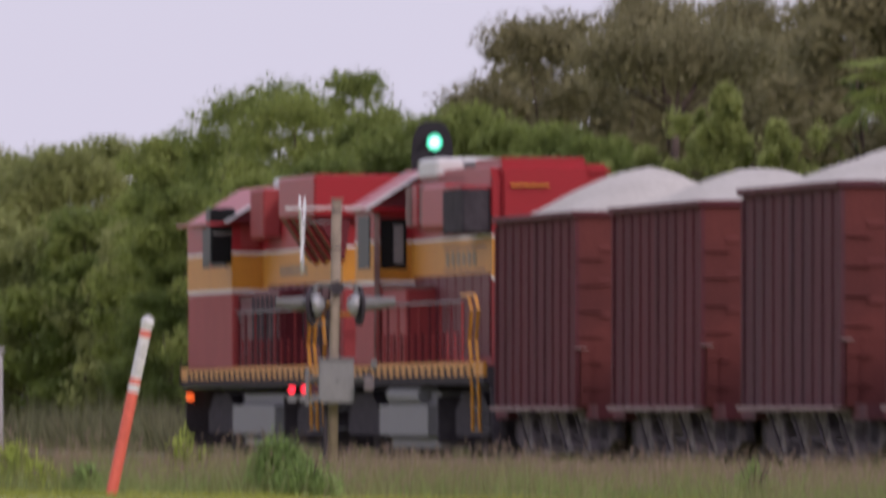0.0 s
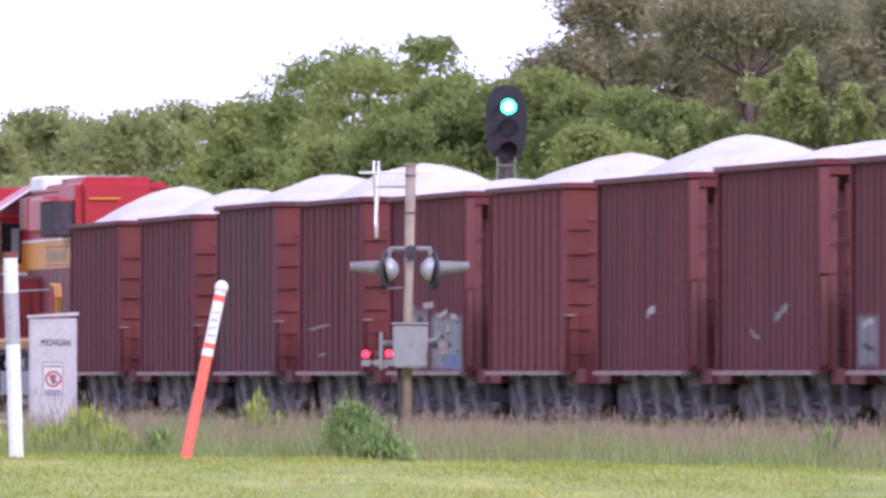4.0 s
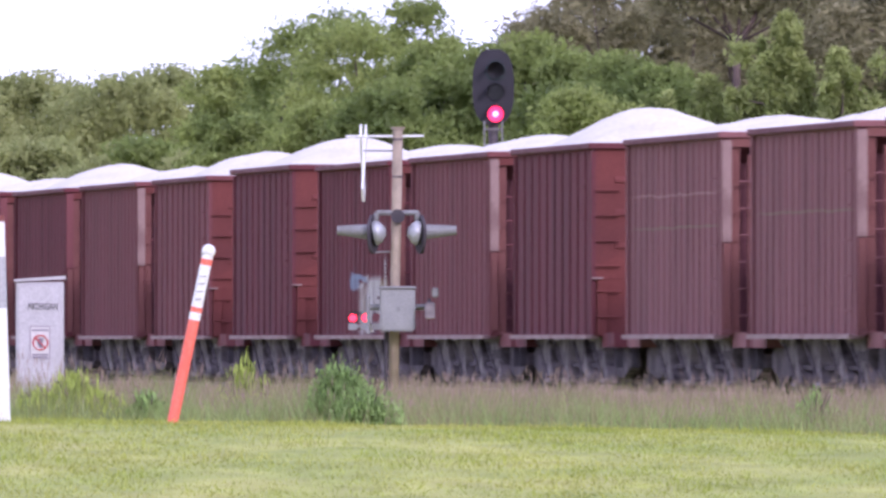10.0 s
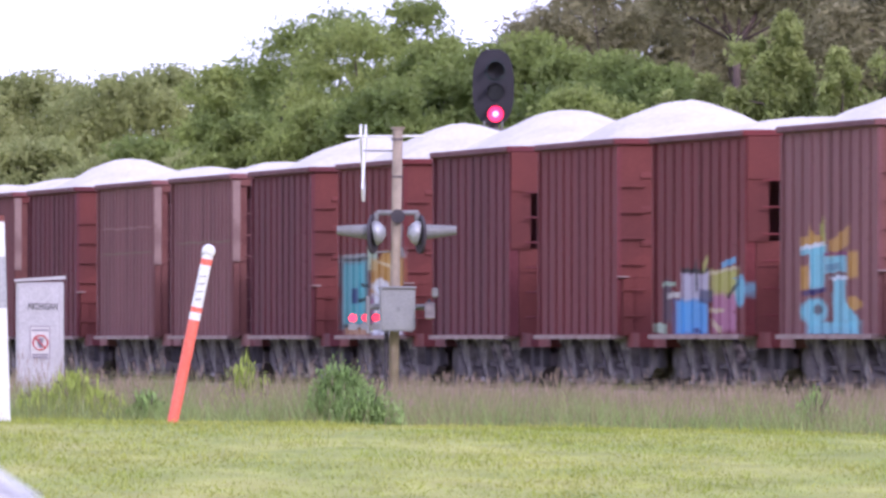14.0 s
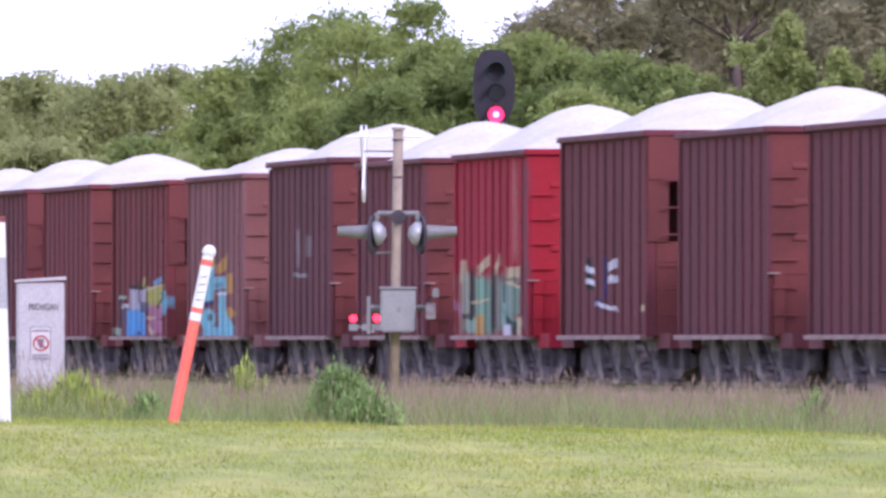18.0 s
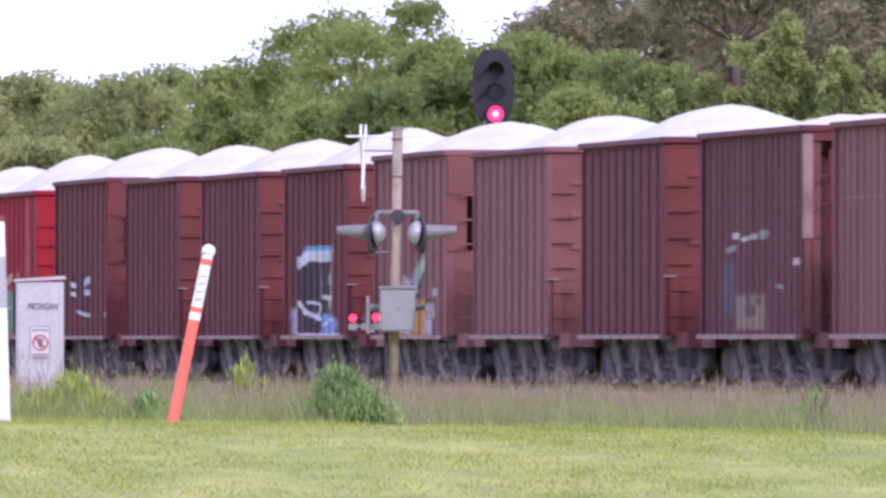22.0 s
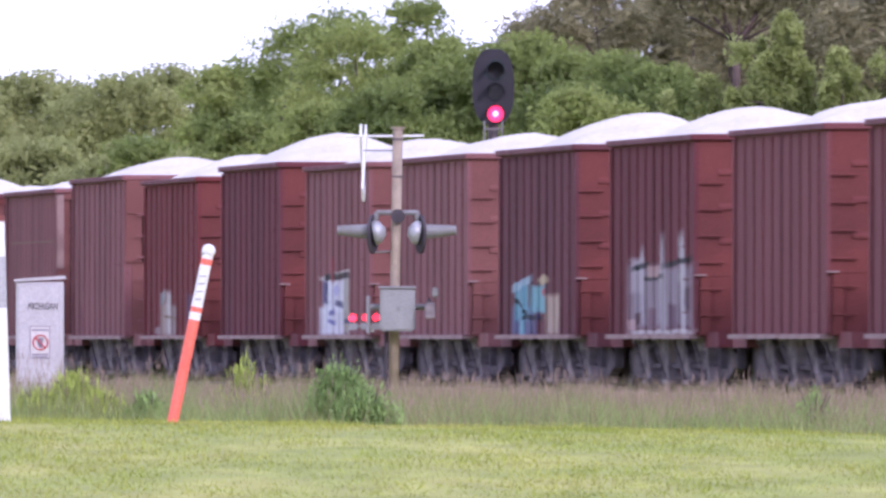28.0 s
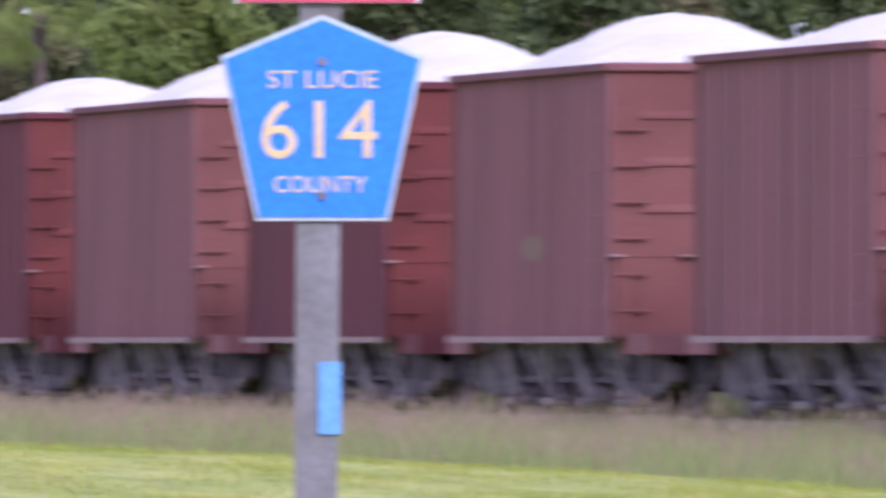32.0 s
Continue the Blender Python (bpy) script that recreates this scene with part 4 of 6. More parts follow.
def stair_rails(root, x, e):
    """Bent yellow rails at both sides of an end stair."""
    for dx in ((0.0,) if e > 0 else (0.0, 0.75)):
        xx = x - e * dx
        rail_bar(root, [(xx, 1.47, 0.5), (xx, 1.49, 1.5), (xx - e * 0.25, 1.49, 1.9), (xx, 1.49, 2.35), (xx - e * 0.5, 1.47, 2.58), (xx - e * 1.5, 1.44, 2.6)], 0.028)
    for z in (0.5, 0.82, 1.14):
        part("stair_tread", box(B(), min(x, x - e * 0.75), max(x, x - e * 0.75), 1.12, 1.46, z, z + 0.035), STEEL, root)
    part("end_rail", tube(B(), [(x + e * 0.02, -1.2, 2.4), (x + e * 0.02, 1.2, 2.4)], 0.03, 6), YELLOW, root, "yellow end rail")
    part("end_chain_post", tube(B(), [(x + e * 0.02, 0.5, 1.5), (x + e * 0.02, 0.5, 2.4)], 0.03, 6), YELLOW, root, "yellow end post")


def wide_cab_engine():
    """The leading engine: nose and cab full width, a narrow hood, a flared radiator at the rear. x = 0 is the nose."""
    root = tagged(new("locomotive"), "red and yellow diesel locomotive with a flared radiator", "locomotive", group="locomotives of the train")
    engine_gear(root, 0, -17.6)
    bands(root, "cab", -6.6, -0.2, -1.50, 1.50, 1.50, 4.06)
    for y in (-1, 1):
        part("roof_slope", slope(-6.9, -0.9, y), SHADED_RED, root)
        part("roof_skin", roof_skin(-6.5, -0.9, y), RED_SHEEN, root, "glossy sloping cab roof with sky sheen in its colour")
        # white strip: painted sky sheen at the rear of the slope
        part("roof_edge", roof_skin(-6.95, -6.5, y), WHITE, root, "pale sky sheen painted along the cab roof")
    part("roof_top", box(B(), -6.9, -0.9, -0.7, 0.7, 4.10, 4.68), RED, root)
    part("side_window", box(B(), -5.9, -2.6, 1.50, 1.53, 3.30, 3.98), GLASS, root, "dark cab window")
    part("window_post", box(B(), -4.0, -3.8, 1.52, 1.545, 3.30, 3.98), RED, root)
    part("window_awning", bevel(box(B(), -6.6, -5.9, 1.45, 1.86, 3.34, 4.30), 0.03, 1), GLASS, root, "black window wing")
    part("awning_bar", box(B(), -6.62, -6.6, 1.5, 1.82, 3.84, 3.88), STEEL, root)
    part("sunshade", bevel(box(B(), -6.7, -2.4, 1.5, 1.95, 4.0, 4.05), 0.01, 1), RED_SHEEN, root, "pale lit sunshade over the cab window")
    for z in (1.75, 2.35):
        part("door_hinge", box(B(), -6.66, -6.64, 1.36, 1.40, z, z + 0.12), STEEL, root)
    part("door_grab", tube(B(), [(-6.66, 0.98, 1.8), (-6.66, 0.98, 2.7)], 0.02, 6), STEEL, root)
    part("step_light", box(B(), -6.64, -6.62, 1.10, 1.34, 2.0, 2.04), BLACK, root)
    part("rear_door", bevel(box(B(), -6.64, -6.60, 1.04, 1.40, 1.6, 2.80), 0.01, 1), SHADED_RED, root)
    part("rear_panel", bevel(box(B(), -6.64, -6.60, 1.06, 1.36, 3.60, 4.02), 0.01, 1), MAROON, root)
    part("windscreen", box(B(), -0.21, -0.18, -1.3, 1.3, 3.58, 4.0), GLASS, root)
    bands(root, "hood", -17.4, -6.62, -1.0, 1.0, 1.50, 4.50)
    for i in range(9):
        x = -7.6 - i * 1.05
        part("hood_door", box(B(), x - 0.9, x, 1.006, 1.03, 1.65, 2.95), SHADED_RED, root)
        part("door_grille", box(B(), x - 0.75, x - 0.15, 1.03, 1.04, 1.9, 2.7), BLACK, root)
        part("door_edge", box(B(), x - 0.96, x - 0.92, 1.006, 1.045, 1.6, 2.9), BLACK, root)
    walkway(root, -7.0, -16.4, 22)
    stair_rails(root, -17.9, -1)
    part("lower_panel", bevel(box(B(), -8.6, -6.7, 1.0, 1.38, 1.5, 2.72), 0.03, 1), SHADED_RED, root, "red equipment locker with shade in its colour")
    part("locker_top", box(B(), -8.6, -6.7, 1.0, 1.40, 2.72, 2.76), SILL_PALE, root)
    part("dark_locker", bevel(box(B(), -12.4, -8.7, 1.0, 1.42, 1.5, 2.86), 0.03, 1), SHADED_RED, root)
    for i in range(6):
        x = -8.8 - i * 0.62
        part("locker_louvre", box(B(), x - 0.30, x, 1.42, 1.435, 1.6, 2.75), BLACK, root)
    part("upper_locker", bevel(box(B(), -9.2, -7.4, 1.0, 1.3, 3.75, 4.6), 0.03, 1), MAROON, root)
    for i in range(9):
        part("name_bar", box(B(), -9.4 - i * 0.42, -9.15 - i * 0.42, 1.008, 1.014, 3.10, 3.28), WOOD, root)
    rad = B()
    prism(rad, [(-17.7, 4.02), (-13.0, 4.02), (-13.0, 4.72), (-17.7, 4.72)], -1.5, 1.5)
    part("radiator", bevel(rad, 0.04, 1), RED, root, "flared red radiator housing")
    for y in (-1, 1):
        b = B()
        for x0, x1 in ((-17.6, -13.1),):
            v = [b.verts.new(p) for p in ((x0, y * 1.0, 3.3), (x1, y * 1.0, 3.3), (x1, y * 1.48, 4.03), (x0, y * 1.48, 4.03), (x0, y * 0.9, 4.03), (x1, y * 0.9, 4.03))]
            for f in ((0, 1, 2, 3), (0, 3, 4), (1, 5, 2), (0, 4, 5, 1)):
                b.faces.new([v[i] for i in f])
        bmesh.ops.recalc_face_normals(b, faces=b.faces)
        part("radiator_intake", b, SHADED_RED, root)
        for x in (-17.5, -16.4, -15.3, -14.2):
            part("radiator_brace", tube(B(), [(x, y * 1.03, 3.26), (x, y * 1.50, 4.02)], 0.035, 6), MAROON, root)
    part("roof_unit", bevel(box(B(), -9.6, -7.2, -0.9, 0.9, 4.50, 4.80), 0.06, 1), WHITE, root, "pale roof equipment box")
    part("exhaust_stack", bevel(box(B(), -11.5, -10.6, -0.4, 0.4, 4.52, 4.8), 0.05, 1), BLACK, root)
    part("horn", tube(B(), [(-7.0, 0.3, 4.72), (-6.4, 0.3, 4.76)], [0.04, 0.1], 8), STEEL, root)
    for y in (-1.3, 1.3):
        part("marker_lamp", tube(B(), [(0.7, y, 1.05), (0.7, y + 0.12, 1.05)], 0.07, 10), glow("amber_lamp", (1.0, 0.14, 0.02), 2.0), root, "glowing amber lamp")
    return root


def narrow_nose_engine():
    """The second engine: low narrow nose, cab, and a rounded hood. x = 0 is the front of the cab."""
    root = tagged(new("locomotive"), "red and yellow diesel locomotive with a low nose", "locomotive", group="locomotives of the train")
    engine_gear(root, 3.9, -14.2)
    part("nose", bevel(box(B(), 0, 3.4, -0.95, 0.95, 1.50, 3.0), 0.12, 2), MAROON, root)
    bands(root, "cab", -2.3, 0, -1.50, 1.50, 1.50, 4.04)
    part("cab_roof", prism(B(), [(-2.5, 4.02), (0.25, 4.02), (0.1, 4.08), (-2.4, 4.08)], -1.55, 1.55), RED, root)
    for y in (-1, 1):
        part("roof_slope", slope(-2.4, 0.15, y), SHADED_RED, root)
        part("roof_skin", roof_skin(-2.15, 0.15, y), RED_SHEEN, root, "glossy sloping cab roof with sky sheen in its colour")
        # white strip painted as the bright sheen on this roof
        part("roof_edge", roof_skin(-2.55, -2.15, y), WHITE, root, "pale sky sheen painted along the cab roof")
    part("roof_top", box(B(), -2.4, 0.15, -0.7, 0.7, 4.08, 4.68), RED, root)
    part("side_window", box(B(), -1.9, -0.5, 1.50, 1.525, 3.1, 3.95), GLASS, root, "dark cab window")
    part("rear_window", bevel(box(B(), -2.33, -2.30, 1.00, 1.40, 3.08, 3.90), 0.012, 1), GLASS, root, "dark rear cab window")
    # silver plate added on the glass in place of daylight seen through it
    part("window_view", bevel(box(B(), -2.336, -2.329, 1.05, 1.20, 3.18, 3.80), 0.002, 1), SILVER, root, "silver plate standing in for daylight through the cab")
    part("window_sill", box(B(), -2.36, -2.30, 0.98, 1.42, 3.03, 3.08), YELLOW, root)
    part("rear_post", box(B(), -2.37, -2.31, 1.42, 1.50, 1.5, 4.0), SILL_PALE, root, "pale corner post")
    bands(root, "hood", -11.8, -2.32, -0.92, 0.92, 1.50, 4.45)
    part("hood_roof", bevel(box(B(), -11.8, -2.4, -0.85, 0.85, 4.42, 4.64), 0.08, 2), RED, root)
    part("rear_hood", bevel(box(B(), -11.9, -8.6, -0.62, 0.94, 3.70, 4.74), 0.16, 3), RED, root, "tall red rear hood")
    part("rear_panel", box(B(), -11.93, -11.905, -0.45, 0.76, 3.8, 4.52), RED, root)
    part("grab_iron", tube(B(), [(-12.0, 0.1, 4.30), (-12.0, 0.68, 4.30)], 0.02, 6), YELLOW, root)
    part("roof_unit", bevel(box(B(), -5.0, -2.9, -0.9, 0.9, 4.5, 4.84), 0.06, 1), WHITE, root, "pale roof equipment box")
    part("blower_bulge", bevel(box(B(), -8.4, -5.8, 0.9, 1.22, 3.66, 4.38), 0.06, 1), RED, root)
    for i in range(6):
        part("number_bar", box(B(), -6.9 - i * 0.62, -6.5 - i * 0.62, 0.927, 0.934, 3.08, 3.31), WOOD, root)
    for x in (-6.0, -8.2, -10.4):
        part("roof_fan", tube(B(), [(x, 0, 4.62), (x, 0, 4.76)], 0.6, 20), STEEL, root)
    for i in range(9):
        x = -2.9 - i * 0.98
        part("hood_door", box(B(), x - 0.9, x, 0.926, 0.95, 1.65, 2.95), SHADED_RED, root)
    walkway(root, -2.6, -12.6, 25)
    stair_rails(root, -14.5, -1)
    stair_rails(root, 4.2, 1)
    part("intake_box", bevel(box(B(), -11.7, -9.4, 0.92, 1.36, 3.56, 4.26), 0.03, 1), BLACK, root, "black air intake box")
    part("intake_top", box(B(), -11.7, -9.4, 0.9, 1.38, 4.26, 4.30), RED_SHEEN, root)
    for i in range(3):
        part("filter_hatch", bevel(box(B(), -5.3 + i * 0.8, -4.75 + i * 0.8, 0.92, 1.12, 3.75, 4.40), 0.02, 1), RED if i % 2 else SILL_PALE, root)
    part("battery_box", bevel(box(B(), -5.4, -2.5, 0.92, 1.40, 1.5, 2.76), 0.03, 1), MAROON, root, "dusty red battery box")
    part("battery_box_top", box(B(), -5.4, -2.5, 0.92, 1.42, 2.76, 2.80), SILL_PALE, root)
    part("band_frame", box(B(), -11.0, -6.2, 0.924, 0.93, 3.0, 3.03), SILL, root)
    part("band_frame", box(B(), -11.0, -6.2, 0.924, 0.93, 3.36, 3.39), SILL, root)
    part("air_tank", tube(B(), [(-3.2, 1.25, 1.05), (-7.0, 1.25, 1.05)], 0.18, 12), SILVER, root, "silver air tank")
    return root


for engine, at in ((wide_cab_engine(), 30.6), (narrow_nose_engine(), 4.6)):
    for o in engine.children:
        if not o.name.startswith(("wheel", "truck")):
            o.data.transform(Matrix.Diagonal((1.13, 1, 0.955, 1)))
    TRAIN.append((engine, at))


# ---- writing ----
def letters(text, size, material, parent, m, name="letter", wide=None):
    """Flat raised letters in the built-in font, as a mesh; m places them: x to the right, y up."""
    cu = bpy.data.curves.new(name, "FONT")
    cu.body, cu.size, cu.align_x, cu.align_y, cu.extrude = text, size, "CENTER", "CENTER", 0.002
    tmp = new(name, cu)
    bpy.context.view_layer.update()
    me = bpy.data.meshes.new_from_object(tmp.evaluated_get(bpy.context.evaluated_depsgraph_get()))
    bpy.data.objects.remove(tmp)
    stretch = 1 if not wide else wide / max(v.co.x for v in me.vertices) / 2
    me.transform(Matrix.Diagonal((stretch, 1, 1, 1)))
    whole = B()
    whole.from_mesh(me)
    seen, spans = set(), []                      # connected outlines, joined where they share a letter's width
    for v in whole.verts:
        if v.index in seen:
            continue
        todo, got = [v], []
        seen.add(v.index)
        while todo:
            w = todo.pop()
            got.append(w.co.x)
            for e in w.link_edges:
                o = e.other_vert(w)
                if o.index not in seen:
                    seen.add(o.index)
                    todo.append(o)
        spans.append([min(got), max(got)])
    spans.sort()
    runs = [spans[0]]
    for lo, hi in spans[1:]:
        if lo < runs[-1][1] - 0.0005:
            runs[-1][1] = max(hi, runs[-1][1])
        else:
            runs.append([lo, hi])
    whole.free()
    for lo, hi in runs:
        one = B()
        one.from_mesh(me)
        bmesh.ops.delete(one, geom=[v for v in one.verts if not lo - 1e-5 <= v.co.x <= hi + 1e-5], context="VERTS")
        bmesh.ops.transform(one, matrix=m, verts=one.verts)
        part("letter", one, material, parent)
    bpy.data.meshes.remove(me)


FACE = Matrix.Rotation(radians(90), 4, "X")     # letters that stand upright and face the camera


# ---- crossing signal with gate ----
LAMP_BACK = shade("pale_lamp_metal", (0.42, 0.43, 0.46), 0.4, 0.3, (0.3, 0.3, 0.32), 6, 0.6)


def crossing_signal():
    root = tagged(new("crossing_signal"), "weathered railway crossing mast with flashing lights and lowered gate", "crossing signal")
    x, y = (700 - 784) / F * 257.6, 257.6
    z = ground_z(x, y)
    root.matrix_world = pose(x, y, z)
    h = EYE[2] + (603 - 230) / F * 257.6 - z
    cz = EYE[2] - z                                   # the eye's height above the foot

    def up(py):
        return cz + (603 - py) / F * 257.6

    def rt(px):
        return (px - 700) / F * 257.6
    part("mast", tube(B(), [(rt(696), 0, 0), (rt(699), 0, up(520)), (rt(704), 0, h)], [0.068, 0.065, 0.068], 14), WOOD, root, smooth=True)
    part("mast_cap", tube(B(), [(rt(704), 0, h), (rt(704), 0, h + 0.03)], 0.09, 14), WOOD, root)
    for k in (0.18, 0.8):
        part("clamp", tube(B(), [(rt(703), 0, h - k * 0.8), (rt(703), 0, h - k * 0.8 + 0.02)], 0.078, 14), GEAR, root)
    # crossbuck: two crossed boards seen nearly edge on
    cx, cy, czz = rt(643), 0, up(290)
    for s in (-1, 1):
        b = B()
        box(b, -0.012, 0.012, -0.61, 0.61, -0.115, 0.115)
        bmesh.ops.transform(b, matrix=pose(cx + s * 0.012, cy, czz, s * 45, 0, -3), verts=b.verts)
        part("crossbuck_board", b, WHITE, root, "white crossbuck board")
    part("crossbuck_arm", tube(B(), [(rt(612), 0, up(243)), (rt(750), 0, up(242))], 0.015, 8), WHITE, root)
    part("crossbuck_arm", tube(B(), [(rt(640), 0, up(268)), (rt(704), 0, up(268))], 0.012, 8), STEEL, root)
    # lamp bracket
    part("bracket_hub", tube(B(), [(rt(704), -0.14, up(384)), (rt(704), 0.14, up(384))], 0.095, 14), BLACK, root)
    part("bracket_arm", tube(B(), [(rt(660), 0, up(388)), (rt(668), 0, up(378)), (rt(740), 0, up(378)), (rt(746), 0, up(386))], 0.035, 8), STEEL, root)
    for side, px in ((-1, 660), (1, 744)):
        lamp = part("flasher", tube(B(), [(rt(px) - side * 0.02, 0, up(416)), (rt(px) + side * 0.02, 0, up(416))], 0.26, 24), BLACK, root, "black round lamp backboard")
        bmesh_turn = Matrix.Rotation(radians(side * 14), 4, "Z")
        lamp.data.transform(Matrix.Translation((rt(px), 0, up(416))) @ bmesh_turn @ Matrix.Translation((-rt(px), 0, -up(416))))
        part("hood", tube(B(), [(rt(px) + side * 0.03, -0.03, up(412)), (rt(px) + side * 0.48, -0.03, up(409))], [0.105, 0.06], 14), STEEL, lamp, "grey lamp hood")
        part("lamp_housing", tube(B(), [(rt(px) - side * 0.02, -0.05, up(414)), (rt(px) - side * 0.10, -0.06, up(412)), (rt(px) - side * 0.17, -0.06, up(411))], [0.17, 0.14, 0.05], 16), LAMP_BACK, lamp, "pale back of the lamp", True)
        part("neck", tube(B(), [(rt(px) - side * 0.05, 0, up(378)), (rt(px) - side * 0.03, 0, up(398))], 0.04, 8), STEEL, lamp)
    part("lamp_rod", tube(B(), [(rt(664), 0, up(448)), (rt(704), 0, up(446))], 0.012, 6), STEEL, root)
    # gate machine
    part("gate_box", bevel(box(B(), rt(672), rt(735), -0.42, -0.05, up(588), up(511)), 0.025, 2), shade("pale_grey_case", (0.27, 0.27, 0.28), 0.5, 0.1, (0.22, 0.22, 0.23), 5, 0.5), root, "pale grey gate machine case")
    part("box_lid", bevel(box(B(), rt(670), rt(737), -0.44, -0.03, up(513), up(508)), 0.01, 1), SILVER, root)
    part("latch", box(B(), rt(702), rt(708), -0.43, -0.42, up(552), up(545)), STEEL, root)
    part("conduit", tube(B(), [(rt(684), -0.1, up(588)), (rt(684), -0.1, 0)], 0.03, 8), BLACK, root)
    part("gate_shaft", tube(B(), [(rt(650), -0.2, up(545)), (rt(770), -0.2, up(545))], 0.04, 8), STEEL, root)
    part("counterweight_arm", bevel(box(B(), rt(757), rt(763), -0.7, 0.1, up(566), up(530)), 0.01, 1), BLACK, root)
    part("counterweight", bevel(box(B(), rt(764), rt(776), -0.8, -0.3, up(528), up(511)), 0.02, 1), STEEL, root)
    part("counterweight", bevel(box(B(), rt(752), rt(770), -0.75, -0.35, up(566), up(536)), 0.02, 1), DUST, root)
    part("gate_arm_bracket", bevel(box(B(), rt(648), rt(655), -0.25, 0.2, up(592), up(525)), 0.01, 1), SILVER, root)
    part("gate_arm", prism(B(), [(rt(652), up(575)), (rt(658), up(575)), (rt(658), up(588)), (rt(652), up(588))], 0.2, 7.5), WHITE, root, "lowered white gate arm")
    blink = []
    for yy, px in ((7.2, 620), (4.0, 645), (1.2, 665)):
        arm_lamp = part("arm_lamp", tube(B(), [(rt(px), yy - 0.05, up(563)), (rt(px), yy + 0.08, up(563))], 0.052, 14), glow("red_lamp", (1.0, 0.02, 0.035), 4.5), root, "glowing red lamp")
        part("lamp_foot", box(B(), rt(px) - 0.06, rt(px) + 0.06, yy - 0.05, yy + 0.05, up(585), up(573)), SILVER, arm_lamp)
        part("arm_link", tube(B(), [(rt(px), yy, up(578)), (rt(655), yy, up(580))], 0.02, 6), STEEL, arm_lamp)
        if px > 630:
            cap = part("lamp_shutter", tube(B(), [(0, 0, 0), (0, 0.01, 0)], 0.058, 14), RUSTS["dark"], root)
            blink.append((cap, Vector((rt(px), yy - 0.065, up(563)))))
    return blink


BLINK = crossing_signal()


# ---- block signal behind the train ----
def block_signal():
    root = tagged(new("railway_signal"), "black three-lamp railway signal with an oval backboard", "signal")
    Y = 336.7
    sx = (873 - 784) / F * Y
    z = EYE[2] - 0.94
    root.matrix_world = pose(sx, Y, z)
    cz = EYE[2] - z

    def up(py):
        return cz + (603 - py) / F * Y
    part("mast", tube(B(), [(0, 0.15, 0), (0, 0.15, up(215))], 0.09, 12), GEAR, root)
    lad = part("ladder", box(B(), -0.17, -0.14, -0.1, -0.06, 0, up(215)), STEEL, root)
    part("ladder_rail", box(B(), 0.14, 0.17, -0.1, -0.06, 0, up(215)), STEEL, lad)
    for i in range(16):
        part("rung", tube(B(), [(-0.15, -0.08, up(230) - i * 0.28), (0.15, -0.08, up(230) - i * 0.28)], 0.02, 6), STEEL, lad)
    w, mid, half = 0.365, up(155), (up(88) - up(222)) / 2
    pts = []
    for i in range(40):
        a = 2 * math.pi * i / 40
        c, s = math.cos(a), math.sin(a)
        pts.append((w * math.copysign(abs(c) ** 0.7, c), mid + math.copysign(abs(s) ** 0.8, s) * half))
    dark = shade("black_signal_paint", (0.030, 0.028, 0.036), 0.7, 0, (0.042, 0.038, 0.048), 4, 0.5, spec=0.2)
    part("backboard", prism(B(), pts, -0.02, 0.02), dark, root)
    part("lamp_case", bevel(box(B(), -0.2, 0.2, 0.02, 0.3, up(215), up(95)), 0.03, 1), dark, root)
    green, red = glow("green_lens", (0.12, 1.0, 0.55), 2.5), glow("red_lens", (1.0, 0.03, 0.09), 2.8)
    off = shade("unlit_lens", (0.012, 0.012, 0.014), 0.2, 0, None, 3, 0.3, bump=0)
    shutters = []
    for py, m, name in ((126, green, "green_lens"), (164, off, "yellow_lens"), (203, red, "red_lens")):
        lens = part(name, tube(B(), [(0.04, -0.03, up(py)), (0.04, -0.05, up(py))], 0.138, 24), m, root)
        if m is not off:
            hot = glow("hot_" + name, (0.8, 1.0, 0.95) if m is green else (1.0, 0.35, 0.45), 3)
            part("filament", tube(B(), [(0.04, -0.05, up(py)), (0.04, -0.053, up(py))], 0.085 if m is green else 0.052, 20), hot, lens)
        b = B()
        ring_in, ring_out = [], []
        for i in range(25):
            a = math.pi * (-0.1 + 1.2 * i / 24)
            for yy, lst in ((-0.03, ring_in), (-0.36, ring_out)):
                r = 0.16 if yy > -0.1 else 0.155
                lst.append(b.verts.new((0.04 + r * math.cos(a), yy if i not in (0, 24) or yy > -0.1 else -0.2, up(py) + r * math.sin(a))))
        for i in range(24):
            b.faces.new((ring_in[i], ring_in[i + 1], ring_out[i + 1], ring_out[i]))
        part("visor", b, dark, root)
        if m is not off:
            sh = part("lens_shutter", tube(B(), [(0, -0.055, 0), (0, -0.065, 0)], 0.152, 20), dark, root)
            shutters.append((sh, Vector((0.04, 0, up(py)))))
    return shutters


SHUTTERS = block_signal()


# ---- marker posts and cabinet ----
def marker_post(name, label, px_base, px_top, Y, colors, r):
    root = tagged(new(name), label, "marker post")
    x = (px_base[0] - 784) / F * Y
    z = ground_z(x, Y)
    zb = EYE[2] + (603 - px_base[1]) / F * Y
    root.matrix_world = pose(x, Y, min(z, zb))
    dx = (px_top[0] - px_base[0]) / F * Y
    dz = (px_base[1] - px_top[1]) / F * Y + (zb - min(z, zb))
    prev = -0.15
    for i, (to, m, what) in enumerate(colors):
        p = [(dx * f, 0, dz * f) for f in (prev if i else -0.08, to)]
        part(what, tube(B(), p, r if what != "band" else r * 1.04, 16), m, root, smooth=False)
        prev = to
    return root, dx, dz


